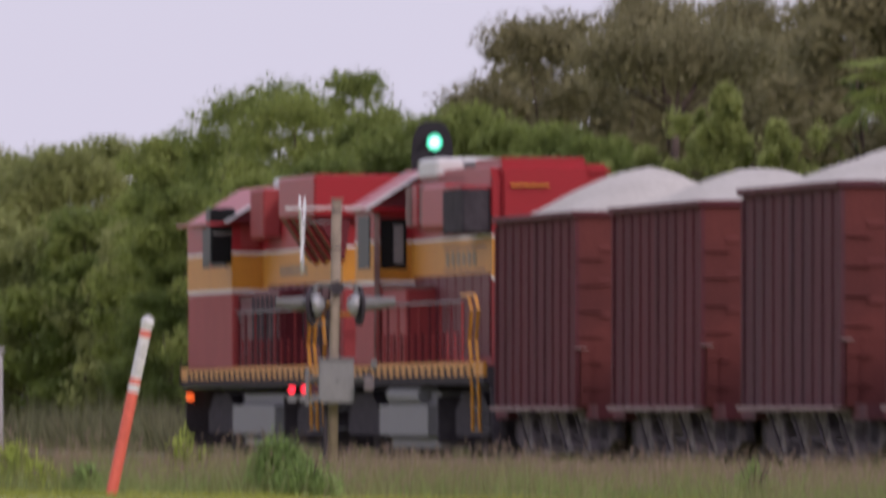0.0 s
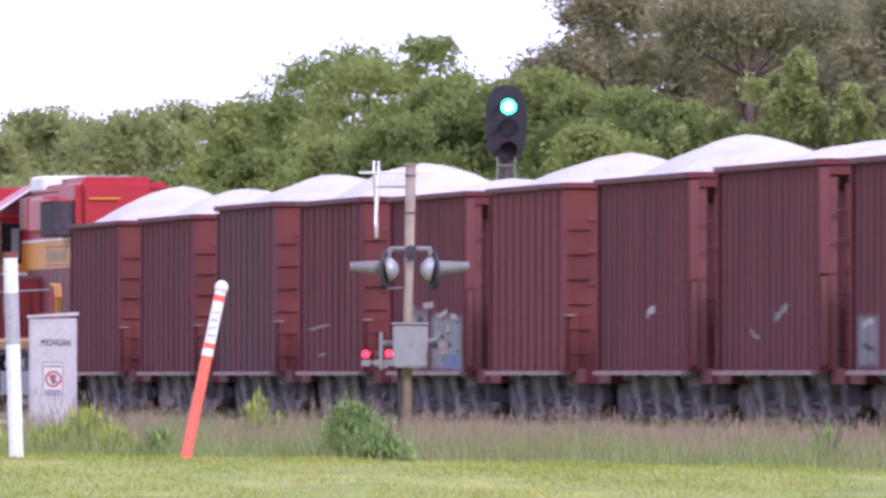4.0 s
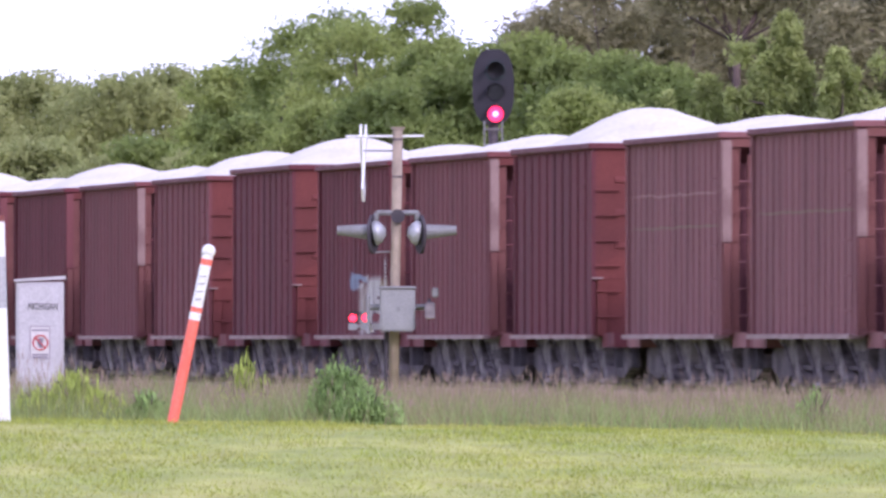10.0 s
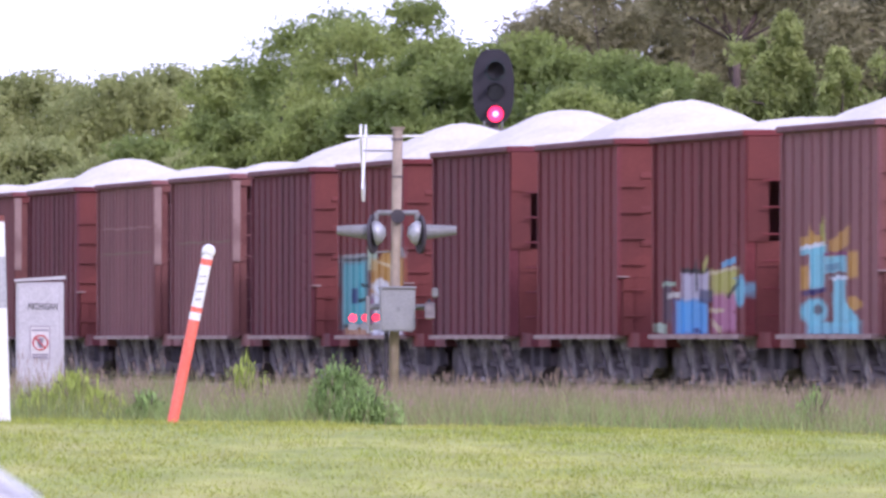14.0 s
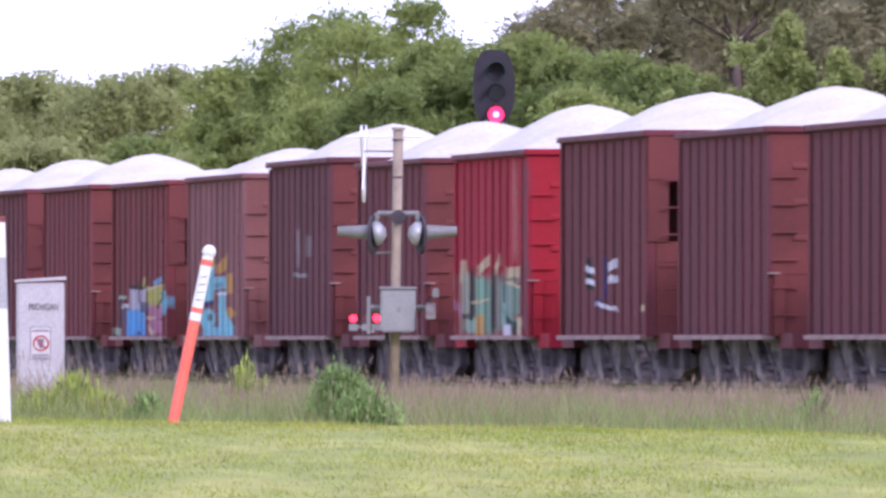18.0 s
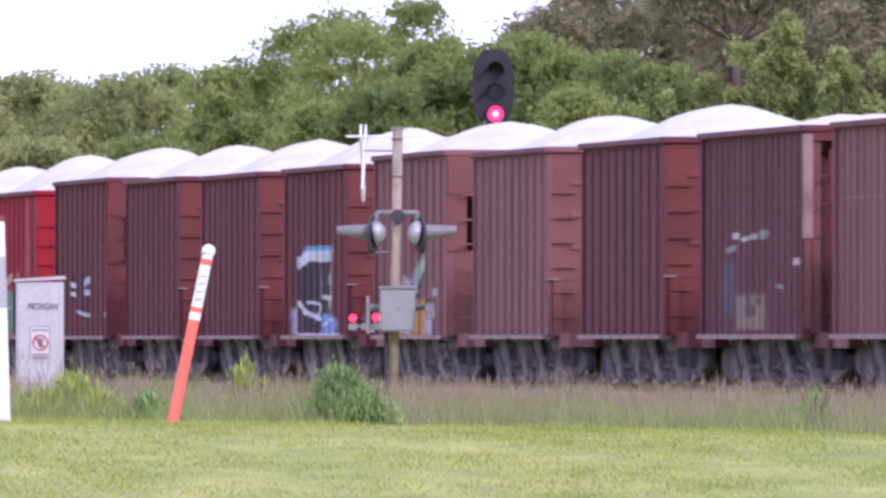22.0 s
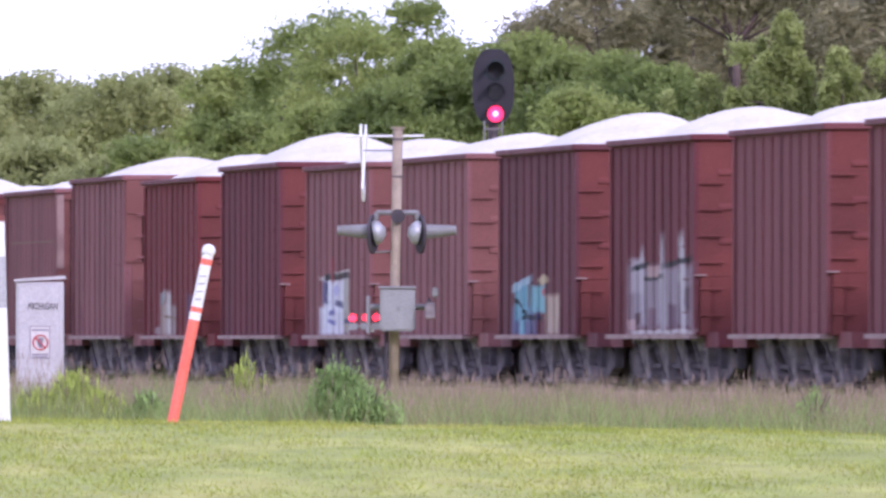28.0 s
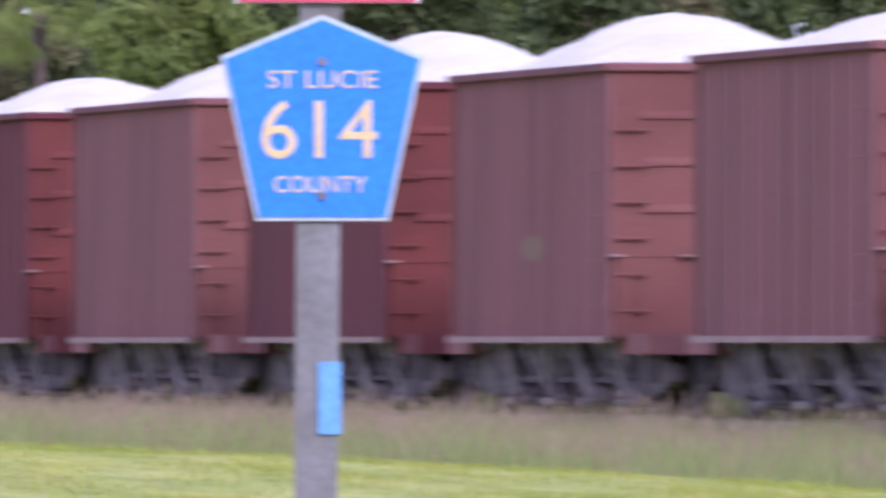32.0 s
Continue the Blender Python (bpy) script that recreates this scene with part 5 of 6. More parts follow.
post, dx, dz = marker_post("utility_marker_post", "leaning orange utility marker post with a white top", (305, 731), (369, 446), 136.5,
                           [(0.60, ORANGE, "orange_tube"), (0.645, WHITE, "band"), (0.675, ORANGE, "band"), (0.92, WHITE, "white_sleeve"), (0.955, ORANGE, "band"), (0.975, WHITE, "white_collar")], 0.040)
b = B()
bmesh.ops.create_uvsphere(b, u_segments=14, v_segments=8, radius=0.05)
bmesh.ops.transform(b, matrix=Matrix.Translation((dx, 0, dz)), verts=b.verts)
part("dome_cap", b, WHITE, post, smooth=True)
for i in range(4):
    f = 0.72 + i * 0.045
    part("label_bar", box(B(), dx * f - 0.022, dx * f + 0.022, -0.043, -0.039, dz * f - 0.004, dz * f + 0.004), SILVER, post)
post2, dx, dz = marker_post("utility_marker_post", "upright white utility marker post with a grey panel", (6, 733), (-5, 383), 136,
                            [(0.55, WHITE, "white_tube"), (0.80, shade("grey_label_panel", (0.40, 0.40, 0.43), 0.4, 0, None, 4, 0.4), "grey_panel"), (0.97, WHITE, "white_sleeve"), (1.0, shade("rusty_cap", (0.2, 0.06, 0.05), 0.7), "cap")], 0.051)


PRINT = shade("faded_notice_print", (0.20, 0.17, 0.23), 0.7, 0, None, 4, 0.3)


def cabinet():
    Y = 226.0
    root = tagged(new("equipment_cabinet"), "pale grey metal trackside equipment cabinet", "cabinet")
    s = Y / F
    x0, x1 = (28 - 784) * s, (112 - 784) * s
    z = ground_z(x0, Y)
    root.matrix_world = pose((x0 + x1) / 2, Y, z)
    w, top = (x1 - x0) / 2, EYE[2] + (603 - 500) * s - z
    m = shade("pale_cabinet_paint", (0.45, 0.43, 0.47), 0.6, 0, (0.38, 0.36, 0.39), 3, 0.6)
    part("body", bevel(box(B(), -w, w, 0, 0.5, 0, top), 0.015, 1), m, root)
    part("roof", prism(B(), [(-w - 0.02, top), (w + 0.02, top + 0.03), (w + 0.02, top + 0.07), (-w - 0.02, top + 0.03)], -0.03, 0.53), m, root)
    part("door", bevel(box(B(), -w + 0.03, w - 0.04, -0.015, 0, 0.1, top - 0.04), 0.006, 1), m, root)
    letters("MICHIGAN", 0.115, BLACK, root, Matrix.Translation((0.04, -0.02, top - 0.29)) @ FACE, wide=0.34)
    part("notice", box(B(), -0.12, 0.13, -0.019, -0.015, top - 0.91, top - 0.51), shade("notice_sheet", (0.55, 0.52, 0.54), 0.6, 0, None, 4, 0.2), root, "pale warning notice with a dark border")
    for u0, u1, v0, v1 in ((-0.115, 0.125, 0.905, 0.895), (-0.115, 0.125, 0.525, 0.515), (-0.115, -0.105, 0.895, 0.525), (0.115, 0.125, 0.895, 0.525)):
        part("notice_border", box(B(), u0, u1, -0.023, -0.019, top - v0, top - v1), PRINT, root)
    b = B()
    ring = [(0.085 * math.cos(a), 0.085 * math.sin(a)) for a in [2 * math.pi * i / 24 for i in range(25)]]
    tube(b, [(0.01 + u, -0.024, top - 0.71 + v) for u, v in ring], 0.009, 6)
    tube(b, [(0.01 - 0.06, -0.024, top - 0.65), (0.01 + 0.06, -0.024, top - 0.77)], 0.009, 6)
    for zz in (0.555, 0.84, 0.87):
        part("notice_bar", box(B(), -0.09, 0.10, -0.022, -0.019, top - zz - 0.018, top - zz), PRINT, root)
    part("notice_mark", prism(B(), [(0.0, top - 0.77), (0.03, top - 0.77), (0.035, top - 0.71), (0.05, top - 0.66), (-0.01, top - 0.655), (-0.03, top - 0.70)], -0.023, -0.019), PRINT, root)
    part("red_ring", b, shade("red_print", (0.5, 0.06, 0.07), 0.6), root)
    part("hinge", tube(B(), [(w - 0.01, -0.02, 0.3), (w - 0.01, -0.02, 0.5)], 0.012, 6), STEEL, root)


cabinet()


def low_pipe():
    Y, s = 165.0, 165.0 / F
    root = tagged(new("pipe"), "thin white pipe low over the weeds", "pipe")
    x0, x1, z = (-220 - 784) * s, (20 - 784) * s, EYE[2] + (603 - 680) * s
    g = ground_z(x0, Y)
    root.matrix_world = pose(x0, Y, g)
    part("bar", tube(B(), [(0, 0, z - g), (x1 - x0, 0, z - g - 0.02)], 0.014, 8), WHITE, root)
    for x in (0.05, (x1 - x0) / 2, x1 - x0 - 0.05):
        part("stake", tube(B(), [(x, 0, 0), (x, 0, z - g)], 0.012, 6), STEEL, root)


low_pipe()


# ---- road sign ----
def route_sign():
    Y = 58.0
    s = Y / F
    px0 = 2294 - 2
    X = (px0 - 784) * s
    root = tagged(new("route_sign"), "blue pentagon county route sign on a grey steel post", "road sign")
    z = ground_z(X, Y)
    root.matrix_world = pose(X, Y, z)
    cz = EYE[2] - z

    def up(py):
        return cz + (603 + 5 - py) * s

    def rt(px):
        return (px - 572) * s
    part("post", prism(B(), [(rt(556) - 0.06, 0), (rt(556) + 0.06, 0), (rt(566) + 0.065, up(390)), (rt(572) + 0.06, up(-130)), (rt(572) - 0.06, up(-130)), (rt(566) - 0.065, up(390))], 0.03, 0.09), STEEL, root)
    blue = shade("blue_sign_face", (0.035, 0.22, 0.80), 0.35, 0, (0.04, 0.25, 0.82), 4, 0.4, bump=0)
    gold = shade("yellow_sign_print", (0.72, 0.55, 0.28), 0.4, 0, (0.68, 0.5, 0.25), 4, 0.4, bump=0)
    outer = [(392, 98), (572, 24), (752, 98), (690, 390), (455, 390)]
    mid = [(rt(x), up(y)) for x, y in outer]
    part("plate", prism(B(), mid, 0.012, 0.02), shade("pale_sign_border", (0.48, 0.56, 0.58), 0.4, 0, (0.42, 0.5, 0.52), 4, 0.4, bump=0), root, "pale sign border")
    cx, cyy = 0, up(230)
    part("face", prism(B(), [(cx + (x - cx) * 0.955, cyy + (q - cyy) * 0.955) for x, q in mid], 0.006, 0.013), blue, root)
    letters("ST LUCIE", 0.075, gold, root, Matrix.Translation((0, 0.004, up(141))) @ FACE, wide=0.33)
    letters("614", 0.25, gold, root, Matrix.Translation((rt(566), 0.004, up(234))) @ FACE, wide=0.35)
    letters("COUNTY", 0.07, gold, root, Matrix.Translation((rt(568), 0.004, up(327))) @ FACE, wide=0.28)
    for py in (108, 346):
        part("bolt", tube(B(), [(0, -0.004, up(py)), (0, 0.02, up(py))], 0.014, 8), STEEL, root)
    part("upper_plate", box(B(), rt(418), rt(745), 0.008, 0.02, up(4), up(-190)), WHITE, root, "white upper sign plate")
    part("upper_edge", box(B(), rt(424), rt(739), 0.002, 0.008, up(3), up(-4)), shade("red_sign_print", (0.55, 0.08, 0.14), 0.5), root)
    part("post_tag", box(B(), rt(566), rt(606), 0.018, 0.028, up(768), up(640)), shade("light_blue_tag", (0.16, 0.40, 0.75), 0.5), root, "light blue tag on the post")


route_sign()


# ---- passing car ----
def passing_car():
    """A light-coloured car; x forward, wheels on the road."""
    root = tagged(new("car"), "white hatchback car driving past on the road", "car")
    paint = shade("white_car_paint", (0.52, 0.51, 0.535), 0.3, 0, (0.49, 0.48, 0.505), 2, 0.3, bump=0, spec=0.6)
    body = [(-2.05, 0.35), (2.1, 0.35), (2.2, 0.62), (2.05, 0.82), (1.25, 0.98), (-1.9, 1.0), (-2.15, 0.85)]
    part("body", bevel(prism(B(), body, -0.86, 0.86), 0.06, 2), paint, root, smooth=False)
    top = [(-1.95, 0.98), (1.05, 0.97), (0.82, 1.18), (0.56, 1.36), (0.25, 1.455), (-0.5, 1.49), (-1.1, 1.475), (-1.6, 1.42), (-1.85, 1.25)]
    b = B()
    inner = [b.verts.new((x, -0.80 + (z - 0.98) * 0.32, z)) for x, z in top]
    outer = [b.verts.new((x, 0.80 - (z - 0.98) * 0.32, z)) for x, z in top]
    b.faces.new(inner), b.faces.new(outer[::-1])
    for i in range(len(top)):
        j = (i + 1) % len(top)
        b.faces.new((inner[j], inner[i], outer[i], outer[j]))
    bmesh.ops.recalc_face_normals(b, faces=b.faces)
    part("roof", bevel(b, 0.05, 3), paint, root, smooth=True)
    for name, outline in (("front_window", [(-0.85, 1.0), (0.86, 1.0), (0.66, 1.2), (0.42, 1.335), (-0.80, 1.385)]), ("rear_window", [(-1.7, 1.0), (-0.97, 1.0), (-0.93, 1.38), (-1.2, 1.365), (-1.55, 1.3)])):
        for side in (-1, 1):
            b = B()
            v = [b.verts.new((x, side * (0.812 - (z - 0.98) * 0.32), z)) for x, z in outline]
            w = [b.verts.new((x, side * (0.792 - (z - 0.98) * 0.32), z)) for x, z in outline]
            b.faces.new(v), b.faces.new(w[::-1])
            for i in range(5):
                b.faces.new((v[i], v[(i + 1) % 5], w[(i + 1) % 5], w[i]))
            bmesh.ops.recalc_face_normals(b, faces=b.faces)
            part(name, b, CAR_GLASS, root, "side window with pale reflections in its colour")
    for side in (-1, 1):
        b = B()
        v = [b.verts.new((x, side * (q - (z - 0.98) * 0.32), z)) for q in (0.79, 0.808) for x, z in ((-0.99, 1.0), (-0.83, 1.0), (-0.79, 1.385), (-0.95, 1.385))]
        for f in ((0, 1, 2, 3), (7, 6, 5, 4), (0, 4, 5, 1), (1, 5, 6, 2), (2, 6, 7, 3), (3, 7, 4, 0)):
            b.faces.new([v[i] for i in f])
        bmesh.ops.recalc_face_normals(b, faces=b.faces)
        part("door_pillar", b, GEAR, root, "dark door pillar")
        part("window_seal", tube(B(), [(x, side * (0.815 - (z - 0.98) * 0.32), z) for x, z in ((0.70, 1.19), (0.44, 1.34), (-0.1, 1.378), (-0.8, 1.393), (-1.2, 1.373), (-1.55, 1.31))], 0.009, 6), BLACK, root, "black seal over the side windows")
        part("drip_rail", tube(B(), [(x, side * (0.815 - (z - 0.98) * 0.32), z) for x, z in ((0.80, 1.19), (0.50, 1.37), (0.2, 1.418), (-0.5, 1.44), (-1.1, 1.43), (-1.6, 1.37))], 0.008, 6), SILVER, root)
    for x in (-1.3, 1.35):
        for y in (-0.8, 0.8):
            tyre = part("wheel", tube(B(), [(x, y - 0.1, 0.31), (x, y + 0.1, 0.31)], 0.31, 24), BLACK, root)
            part("rim", tube(B(), [(x, y - 0.108, 0.31), (x, y + 0.108, 0.31)], 0.2, 16), SILVER, tyre)
    return root


CAR = passing_car()
road = part("road", box(B(), -400, 400, 52.6, 57.0, -0.2, 0.012), shade("road_asphalt", (0.05, 0.05, 0.052), 0.9, 0, (0.07, 0.068, 0.066), 1, 0.6, 30, 0.4))
tagged(road, "grey asphalt road", "road", kind="structure")


# ---- trees ----
LEAVES = {
    "lime": shade("yellow_green_weeds", (0.34, 0.42, 0.08), 0.7, 0, (0.42, 0.48, 0.11), 3, 0.8, 12, 0, island=0.35, thin=0.4),
    # darkened oak green: shade on the right-hand trees painted into the leaves
    "deep": shade("deep_green_leaves", (0.075, 0.10, 0.035), 0.7, 0, (0.10, 0.13, 0.045), 0.5, 0.9, 5, 0, island=0.3, thin=0.3),
    "weed": shade("weed_leaves", (0.20, 0.30, 0.09), 0.7, 0, (0.27, 0.37, 0.12), 3, 0.8, 12, 0, island=0.4, thin=0.35),
    "oak": shade("oak_leaves", (0.18, 0.24, 0.068), 0.65, 0, (0.29, 0.345, 0.095), 0.45, 1.0, 2.2, 0, island=0.2, thin=0.52),
    "bright": shade("bright_leaves", (0.265, 0.33, 0.09), 0.65, 0, (0.35, 0.40, 0.12), 0.5, 1.0, 2.2, 0, island=0.2, thin=0.55),
    # lightened green: the haze of distance is put into the leaf colour
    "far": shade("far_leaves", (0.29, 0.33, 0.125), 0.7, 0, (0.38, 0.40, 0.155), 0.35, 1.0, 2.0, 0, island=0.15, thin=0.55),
    "young": shade("grey_green_young_leaves", (0.30, 0.355, 0.12), 0.7, 0, (0.39, 0.435, 0.155), 0.5, 1.0, 2.2, 0, island=0.18, thin=0.55),
    "pine": shade("dry_pine_needles", (0.235, 0.225, 0.12), 0.7, 0, (0.31, 0.28, 0.15), 0.5, 0.9, 2.5, 0, island=0.18, thin=0.45),
}


def tree(px, near, top_py, wide, kind, seed, label, leaves=9000, leaf=0.14, low=0.12, gaps=0.5, fine=1.9):
    """A tree whose top and width are given; a tapered trunk, limbs, and clumps of loose leaves."""
    r = np.random.default_rng(seed)
    Y, wide = near * 1.13, wide * 0.95
    x = (px - 784) / F * Y
    z0 = EYE[2] - 0.94
    tall = EYE[2] + (603 - top_py) / F * Y - z0
    root = tagged(new("tree"), label, "tree", group="trees behind the railway")
    root.matrix_world = pose(x, Y, z0)
    b = B()
    lean = r.normal(0, 0.04, 2) * tall
    trunk = [(lean[0] * f * f + 0.06 * math.sin(f * 7 + seed), lean[1] * f * f, tall * f * 0.9) for f in (0, 0.15, 0.3, 0.5, 0.7, 0.85, 1)]
    tube(b, trunk, [(0.014 if kind == "pine" else 0.03) * tall ** 0.9 * w for w in (1.25, 1, 0.85, 0.6, 0.4, 0.22, 0.08)], 9)
    part("trunk", b, PINE_BARK if kind == "pine" else BARK, root, smooth=True)
    centres = []
    for i in range(11):
        f = r.uniform(0.25, 0.95)
        a = r.uniform(0, 2 * math.pi)
        reach = wide / 2 * r.uniform(0.5, 1.0) * (1.15 - abs(f - 0.5))
        base = Vector((lean[0] * f * f, lean[1] * f * f, tall * f * 0.88))
        tip = base + Vector((math.cos(a) * reach, math.sin(a) * reach * 0.8, reach * r.uniform(0.15, 0.7)))
        mid = (base + tip) / 2 + Vector((0, 0, 0.12 * reach))
        lb = B()
        tube(lb, [base, mid, tip], [0.011 * tall * (1.1 - f), 0.006 * tall * (1.1 - f) + 0.012, 0.01], 6)
        part("limb", lb, PINE_BARK if kind == "pine" else BARK, root, smooth=True)
        centres += [tip, mid * 0.4 + tip * 0.6]
    n_c = 80 if kind != "young" else 260
    for i in range(n_c):
        u = r.uniform(0, 1)
        zz = tall * (low + (1 - low) * u)
        prof = math.sin(math.pi * min(0.97, 0.12 + 0.86 * u)) ** 0.6
        if kind == "pine":
            prof = (1.15 - u) ** 0.5
        if kind == "young":
            prof = 0.95 * (1.03 - u) ** 0.8
        a = r.uniform(0, 2 * math.pi)
        rad = wide / 2 * prof * r.uniform(0.35, 1.0)
        centres.append(Vector((math.cos(a) * rad + lean[0] * u, math.sin(a) * rad * 0.8, min(zz, tall * 0.97))))
    centres += [Vector((lean[0] + r.normal(0, 0.4), r.normal(0, 0.4), tall * q)) for q in (0.95, 0.92, 0.88)]
    c = np.array([tuple(p) for p in centres])
    size = r.uniform(0.4, 0.95, len(c)) * wide / (5.5 if kind != "young" else 13.0)
    small = int(leaves * fine)
    total = small + leaves // 4
    which = r.integers(0, len(c), total)
    inner = np.arange(total) >= small
    off = r.normal(0, 1, (total, 3))
    off /= np.linalg.norm(off, axis=1)[:, None]
    off *= (np.where(inner, 0.72, 1.06) * r.uniform(0, 1, total) ** gaps)[:, None] * size[which][:, None] * np.array([1.15, 1.0, 0.75 if kind != "young" else 1.7])
    p = c[which] + off
    p[:, 2] = np.clip(p[:, 2], 0.15, tall * 1.03)
    long_ = leaf * np.where(inner, 1.7, 0.78) * r.uniform(0.6, 1.3, total)
    d1, d2 = r.normal(0, 1, (total, 3)), r.normal(0, 1, (total, 3))
    if kind == "pine":
        d1[:, 2] *= 0.5
    d1 *= (long_ / np.linalg.norm(d1, axis=1))[:, None]
    d2 *= (long_ * (0.7 if kind != "pine" else 0.5) / np.linalg.norm(d2, axis=1))[:, None]
    v = np.stack([p - d1 - d2 * 0.5, p + d1 - d2 * 0.3, p + d2], 1)
    crown = sheet_of("crown", v, 3, LEAVES[kind])
    crown.parent = root
    return root


def forked_pine(px, near, label):
    """An old pine with a bare reddish trunk that forks, and a flat thin crown above."""
    r = np.random.default_rng(77)
    Y = near * 1.13
    z0 = EYE[2] - 0.94
    root = tagged(new("tree"), label, "tree", group="trees behind the railway")
    root.matrix_world = pose((px - 784) / F * Y, Y, z0)
    up_ = [EYE[2] + (603 - py) / F * Y - z0 for py in (150, 70, 20, -60)]
    part("trunk", tube(B(), [(-0.05, 0, 0), (0.0, 0, up_[0]), (0.02, 0, up_[1])], [0.11, 0.085, 0.075], 10), PINE_BARK, root, smooth=True)
    tips = []
    for dx, f, thick in ((0.55, 0.75, 0.075), (-0.35, 0.7, 0.06), (1.1, 1.0, 0.05), (-0.9, 0.95, 0.04), (0.1, 1.0, 0.045), (-1.5, 0.8, 0.035), (1.7, 0.8, 0.035)):
        tip = Vector((dx, r.normal(0, 0.5), up_[1] + (up_[3] - up_[1]) * f))
        start = Vector((0.02, 0, up_[1] - 0.1))
        mid = start.lerp(tip, 0.5) + Vector((dx * 0.2, 0, -0.08))
        part("limb", tube(B(), [start, mid, tip], [thick, thick * 0.7, 0.015], 7), PINE_BARK, root, smooth=True)
        tips += [tip, mid.lerp(tip, 0.6)]
    n = 9000
    c = np.array([tuple(p) for p in tips])
    p = c[r.integers(0, len(c), n)] + r.normal(0, 0.34, (n, 3)) * np.array([1.2, 1.0, 0.6])
    d1, d2 = r.normal(0, 0.05, (n, 3)), r.normal(0, 0.02, (n, 3))
    crown = sheet_of("crown", np.stack([p - d1 - d2, p + d1 - d2, p + d2], 1), 3, LEAVES["pine"])
    crown.parent = root


def build_trees():
    oak, pale, dry, far, soft_ = "dark green broadleaf tree behind the railway", "bright green young tree behind the railway", "brownish pine with sparse needles behind the railway", "green tree far beyond the railway, haze in its colour", "feathery grey-green young tree behind the railway"
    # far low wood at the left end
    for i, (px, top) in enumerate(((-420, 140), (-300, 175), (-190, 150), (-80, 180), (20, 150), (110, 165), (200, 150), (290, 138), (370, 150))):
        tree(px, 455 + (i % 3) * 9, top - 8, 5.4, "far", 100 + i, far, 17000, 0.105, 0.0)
    # spreading trees in the middle
    for i, (px, Y, top, w, kind) in enumerate(((400, 395, 120, 3.6, "bright"), (470, 388, 45, 4.2, "oak"), (560, 392, 22, 4.6, "oak"), (640, 380, 40, 4.2, "bright"), (720, 386, 0, 3.4, "oak"),
                                               (790, 378, 70, 4.0, "oak"), (430, 376, 210, 3.4, "oak"), (560, 372, 190, 3.6, "bright"), (690, 370, 150, 3.8, "oak"), (850, 372, 80, 4.0, "oak"))):
        tree(px, Y, top, w, kind, 200 + i, pale if kind == "bright" else oak, 15000 if top > 60 else 9000, 0.088 if top > 60 else 0.075, 0.03 if top > 60 else 0.3, 0.55)
    # dense trees and dry pines
    for i, (px, Y, top, w, kind) in enumerate(((940, 372, 60, 4.6, "oak"), (1010, 366, 100, 4.4, "oak"), (1100, 360, 90, 4.4, "oak"), (1200, 358, 120, 4.4, "oak"), (1080, 384, -90, 4.6, "pine"), (1190, 388, -135, 4.6, "pine"),
                                               (1310, 384, -120, 4.6, "pine"), (1430, 390, -140, 5.0, "pine"), (1560, 386, -120, 5.0, "pine"), (1430, 350, 28, 3.3, "young"), (1345, 352, 105, 3.0, "young"), (1560, 352, 120, 3.4, "young"))):
        tree(px, Y, top, w, kind, 300 + i, {"pine": dry, "oak": oak, "bright": pale, "young": soft_}[kind], 20000, 0.09, 0.0, 0.5)
    tree(1250, 352, 140, 3.0, "young", 351, soft_, 11000, 0.1, 0.0, 0.5)
    tree(1500, 349, 85, 3.2, "young", 352, soft_, 11000, 0.1, 0.0, 0.5)
    tree(1010, 352, 165, 3.4, "bright", 353, pale, 11000, 0.1, 0.0, 0.5)
    forked_pine(1303, 361, dry)
    for i in range(17):
        kind = ("pine", "pine" if i < 6 else "deep", "pine")[i % 3]
        tree(980 + i * 140, 405 + (i % 2) * 8, -60 - (i * 37) % 80 if i else 40, 5.6, kind, 500 + i, dry if kind == "pine" else oak, 10000, 0.15, 0.0, 0.6)
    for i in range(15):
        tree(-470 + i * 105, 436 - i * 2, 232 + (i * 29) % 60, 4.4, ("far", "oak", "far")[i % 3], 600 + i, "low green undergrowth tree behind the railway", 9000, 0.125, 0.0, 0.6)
    for i in range(16):
        px = 1650 + i * 125
        kind = ("pine", "deep", "deep", "oak", "deep")[i % 5]
        tree(px, 352 - i * 4 + (i % 3) * 10, -150 + (i * 53) % 60, 4.8, kind, 400 + i, dry if kind == "pine" else oak, 10000, 0.15, 0.0, 0.5)


build_trees()


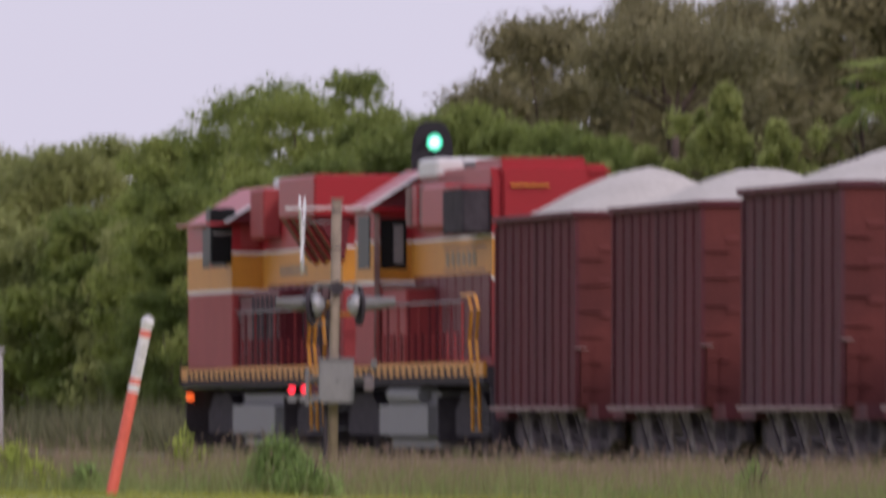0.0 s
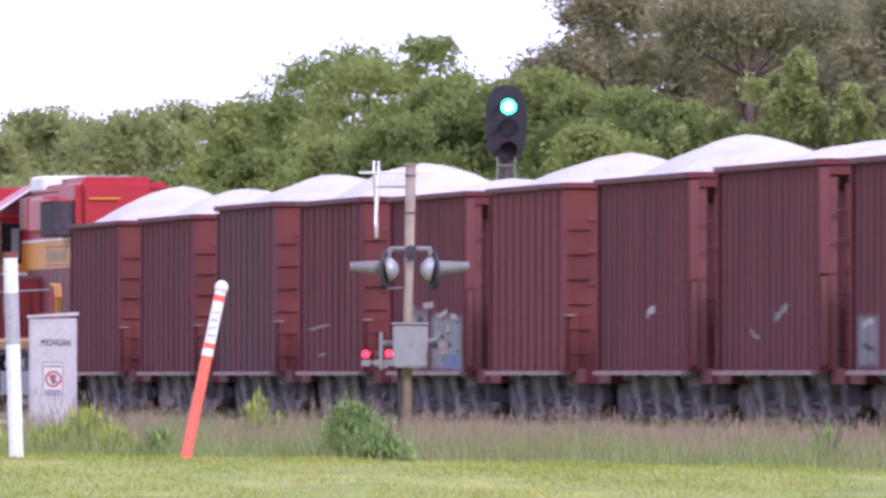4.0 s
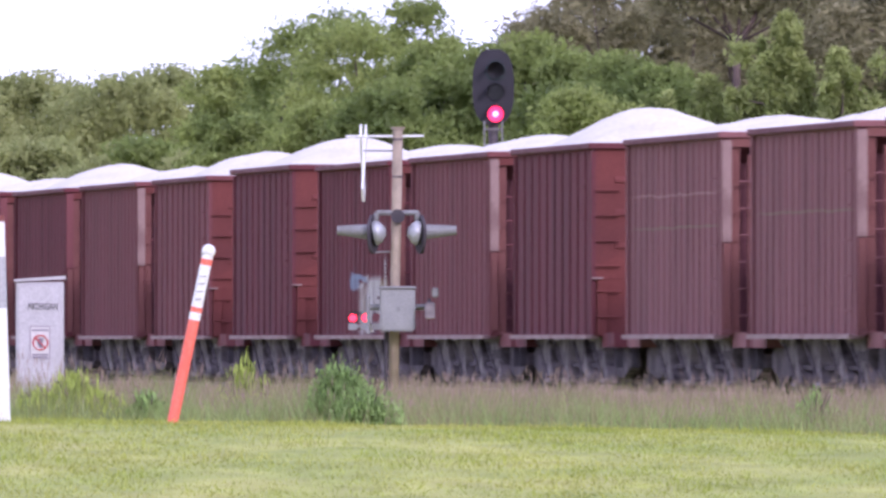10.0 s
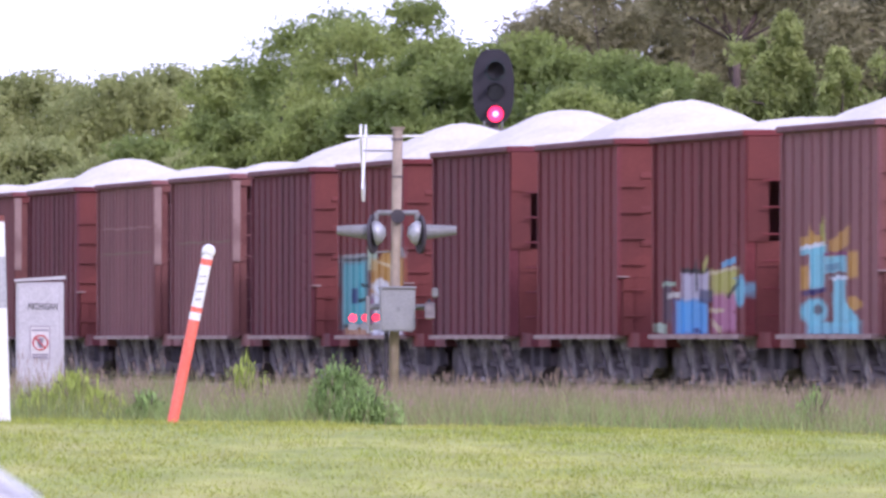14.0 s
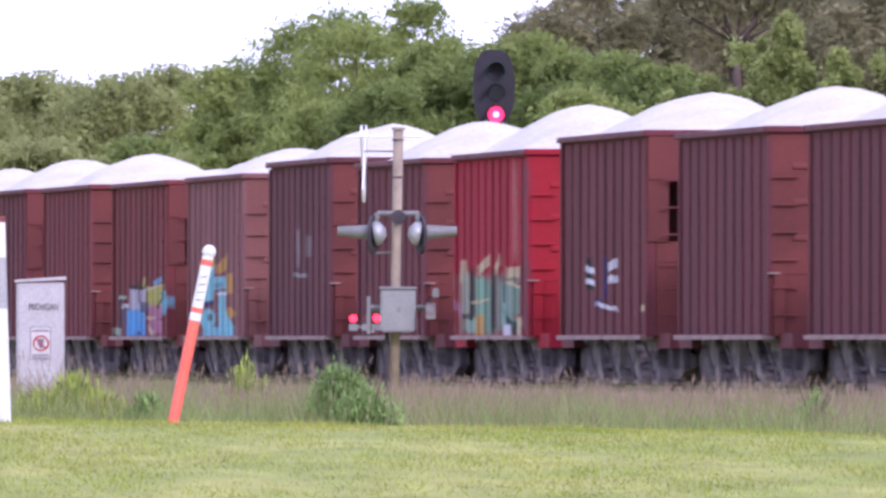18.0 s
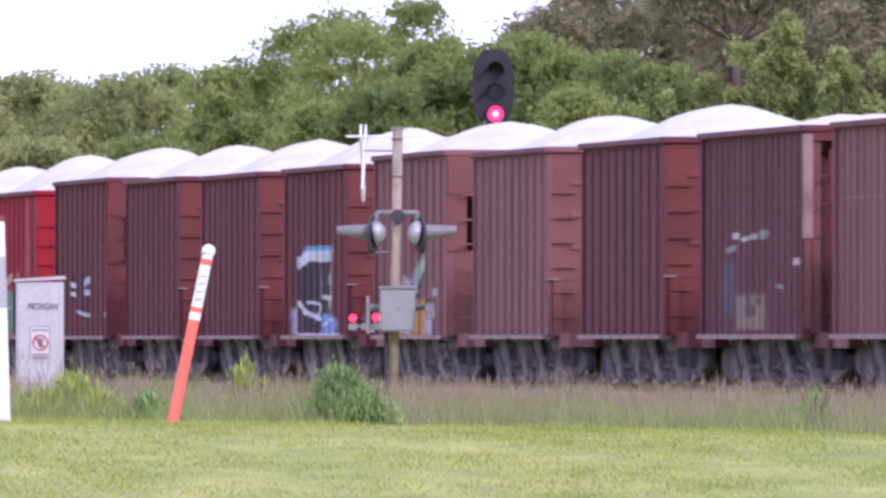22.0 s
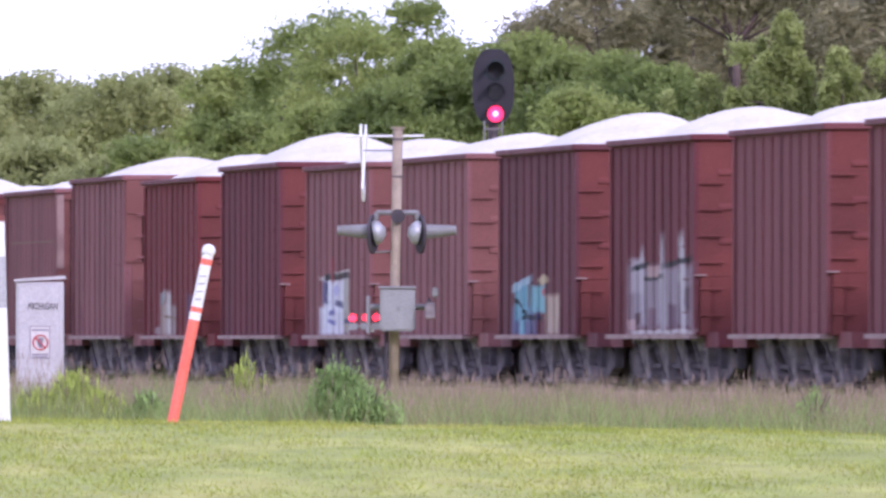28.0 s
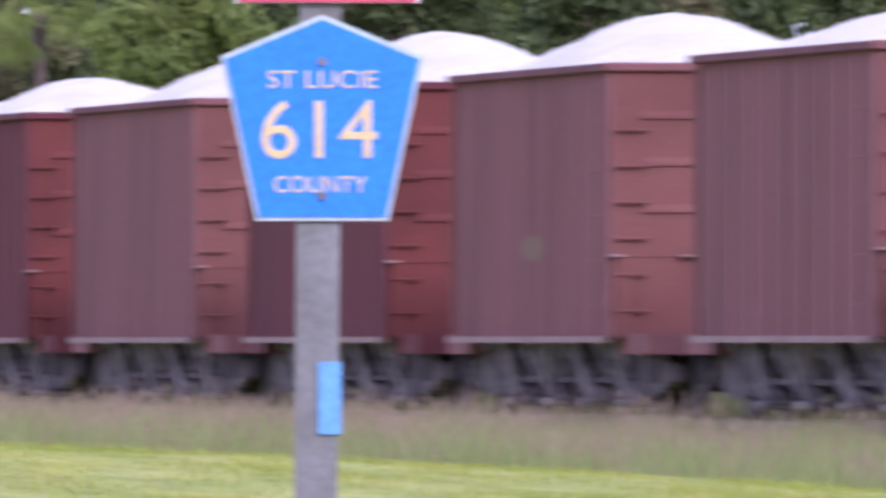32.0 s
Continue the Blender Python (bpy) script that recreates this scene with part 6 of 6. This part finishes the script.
def palm(px, near, top_py, seed):
    """A cabbage palm: a plain trunk and a head of drooping fronds."""
    r = random.Random(seed)
    Y = near * 1.13
    x = (px - 784) / F * Y
    z0 = EYE[2] - 0.94
    tall = EYE[2] + (603 - top_py) / F * Y - z0 - 0.9
    root = tagged(new("palm_tree"), "palm with dark drooping fronds behind the railway", "palm tree")
    root.matrix_world = pose(x, Y, z0)
    part("trunk", tube(B(), [(0, 0, 0), (0.05, 0, tall * 0.5), (0, 0, tall)], [0.19, 0.16, 0.14], 10), BARK, root, smooth=True)
    for i in range(34):
        a, up_, reach = r.uniform(0, 6.28), r.uniform(-0.6, 1.1), r.uniform(0.9, 1.3)
        c, d = math.cos(a), math.sin(a)
        b = B()
        base = Vector((0, 0, tall))
        mid = base + Vector((c * reach * 0.55, d * reach * 0.55, up_ * 0.75))
        tube(b, [base, mid], 0.012, 4)
        for k in range(15):
            q = (k - 7) / 7 * 1.25
            w = Vector((math.cos(a + q), math.sin(a + q), 0))
            tip = mid + w * reach * 0.6 + Vector((0, 0, up_ * 0.25 - 0.35))
            side = w.cross(Vector((0, 0, 1))) * 0.022
            v = [b.verts.new(t_) for t_ in (mid - side, mid + w * 0.3 + side + Vector((0, 0, 0.03)), tip, mid + w * 0.3 - side)]
            b.faces.new(v)
        part("frond", b, LEAVES["oak"], root)


palm(1690, 344, -30, 4)
palm(1790, 350, -70, 5)


# ---- bushes and weeds ----
def bush(px, py, near, wide, tall, kind, seed, label, leaves=2500, leaf=0.035):
    r = np.random.default_rng(seed)
    Y, wide = near * 1.13, wide * 0.89
    x = (px - 784) / F * Y
    z = ground_z(x, Y)
    root = tagged(new("bush"), label, "bush", group="bushes beside the railway")
    root.matrix_world = pose(x, Y, z)
    tall = max(0.2, EYE[2] + (603 - py) / F * Y - z) if tall is None else tall
    for i in range(7):
        a = r.uniform(0, 6.28)
        part("stem", tube(B(), [(0, 0, 0), (math.cos(a) * wide * 0.2, math.sin(a) * wide * 0.2, tall * 0.5), (math.cos(a) * wide * 0.35, math.sin(a) * wide * 0.35, tall * 0.85)], [0.012, 0.008, 0.003], 5), BARK, root)
    q, a = np.sqrt(r.uniform(0, 1, 26)), r.uniform(0, 2 * math.pi, 26)
    c = np.stack([np.cos(a) * q * wide * 0.42, np.sin(a) * q * wide * 0.42, tall * (0.06 + 0.82 * (1.02 - q) ** 0.75 * r.uniform(0.35, 1.0, 26))], 1)
    which = r.integers(0, 26, leaves)
    p = c[which] + r.normal(0, 0.095 * wide / 0.8, (leaves, 3))
    p[:, 2] = np.clip(p[:, 2], 0.01, tall)
    d1, d2 = r.normal(0, leaf, (leaves, 3)) * np.array([0.7, 0.7, 3.2 if kind == "lime" else 1.9]), r.normal(0, leaf * 0.4, (leaves, 3))
    crown = sheet_of("foliage", np.stack([p - d1, p - d2, p + d1, p + d2], 1), 4, LEAVES[kind])
    crown.parent = root


bush(608, 612, 123.5, 0.50, None, "weed", 1, "round green bush in the tall grass", 9000, 0.012)
bush(655, 674, 123, 0.50, None, "weed", 2, "low green bush in the tall grass", 2600, 0.012)
bush(135, 664, 125, 0.48, None, "lime", 3, "yellow-green weeds beside the cabinet", 5000, 0.013)
bush(75, 684, 125, 0.40, None, "lime", 4, "yellow-green weeds beside the cabinet", 4000, 0.013)
bush(180, 690, 125, 0.36, None, "lime", 8, "yellow-green weeds beside the cabinet", 2400, 0.013)
bush(262, 694, 124, 0.34, None, "weed", 5, "low green weeds in the tall grass", 1000, 0.016)
bush(425, 628, 150, 0.5, None, "lime", 6, "tall bright weeds in the grass", 2600, 0.014)
bush(462, 642, 150, 0.34, None, "lime", 9, "tall bright weeds in the grass", 900, 0.018)
bush(1440, 686, 128, 0.42, None, "weed", 7, "green weeds in the tall grass", 2000, 0.009)
bush(-60, 690, 125, 0.55, None, "lime", 10, "yellow-green weeds in the tall grass", 1800, 0.018)

litter = part("litter", bevel(box(B(), -0.09, 0.09, -0.05, 0.05, 0, 0.05), 0.015, 1), WHITE)
lx, ly = (1276 - 784) / F * 95, 95
litter.matrix_world = pose(lx, ly, ground_z(lx, ly))
tagged(litter, "small white piece of litter on the lawn", "litter")


# ---- what moves ----
def motions():
    turn = 90 + math.degrees(TH)
    for thing, start in TRAIN:
        rows = []
        for t in (0, 8, 16, 24, 32):
            x, y = on_track(along(start, t), 1.6)
            rows.append((t, pose(x, y, RAIL_Z, 0, 0, turn)))
        walk(thing, rows)
    # the block signal goes from green to red behind its shutters
    for (sh, at), (a, b_) in zip(SHUTTERS, ((0.34, 0.0), (0.0, 0.34))):
        walk(sh, [(t, pose(at.x + 0.0, at.y + (0.0 if d == 0 else 0.06), at.z)) for t, d in ((0, a), (4.3, a), (4.4, b_), (32, b_))])
    # the two inner lamps of the gate arm blink in turn
    for n, (cap, at) in enumerate(BLINK):
        rows, t, shut = [(0.0, pose(at.x, at.y + (0 if n else 0.03), at.z))], 0.05, n == 1
        while t < 31.2:
            rows += [(t, pose(at.x, at.y + (0 if shut else 0.03), at.z)), (t + 0.62, pose(at.x, at.y + (0 if shut else 0.03), at.z))]
            t, shut = t + 0.70, not shut
        walk(cap, rows + [(32.0, rows[-1][1])])
    # the car drives past
    walk(CAR, [(t, pose(0.0 + (t - 14.5) * 3.95, 55.0, 0.012)) for t in (0, 13, 18, 32)])


motions()
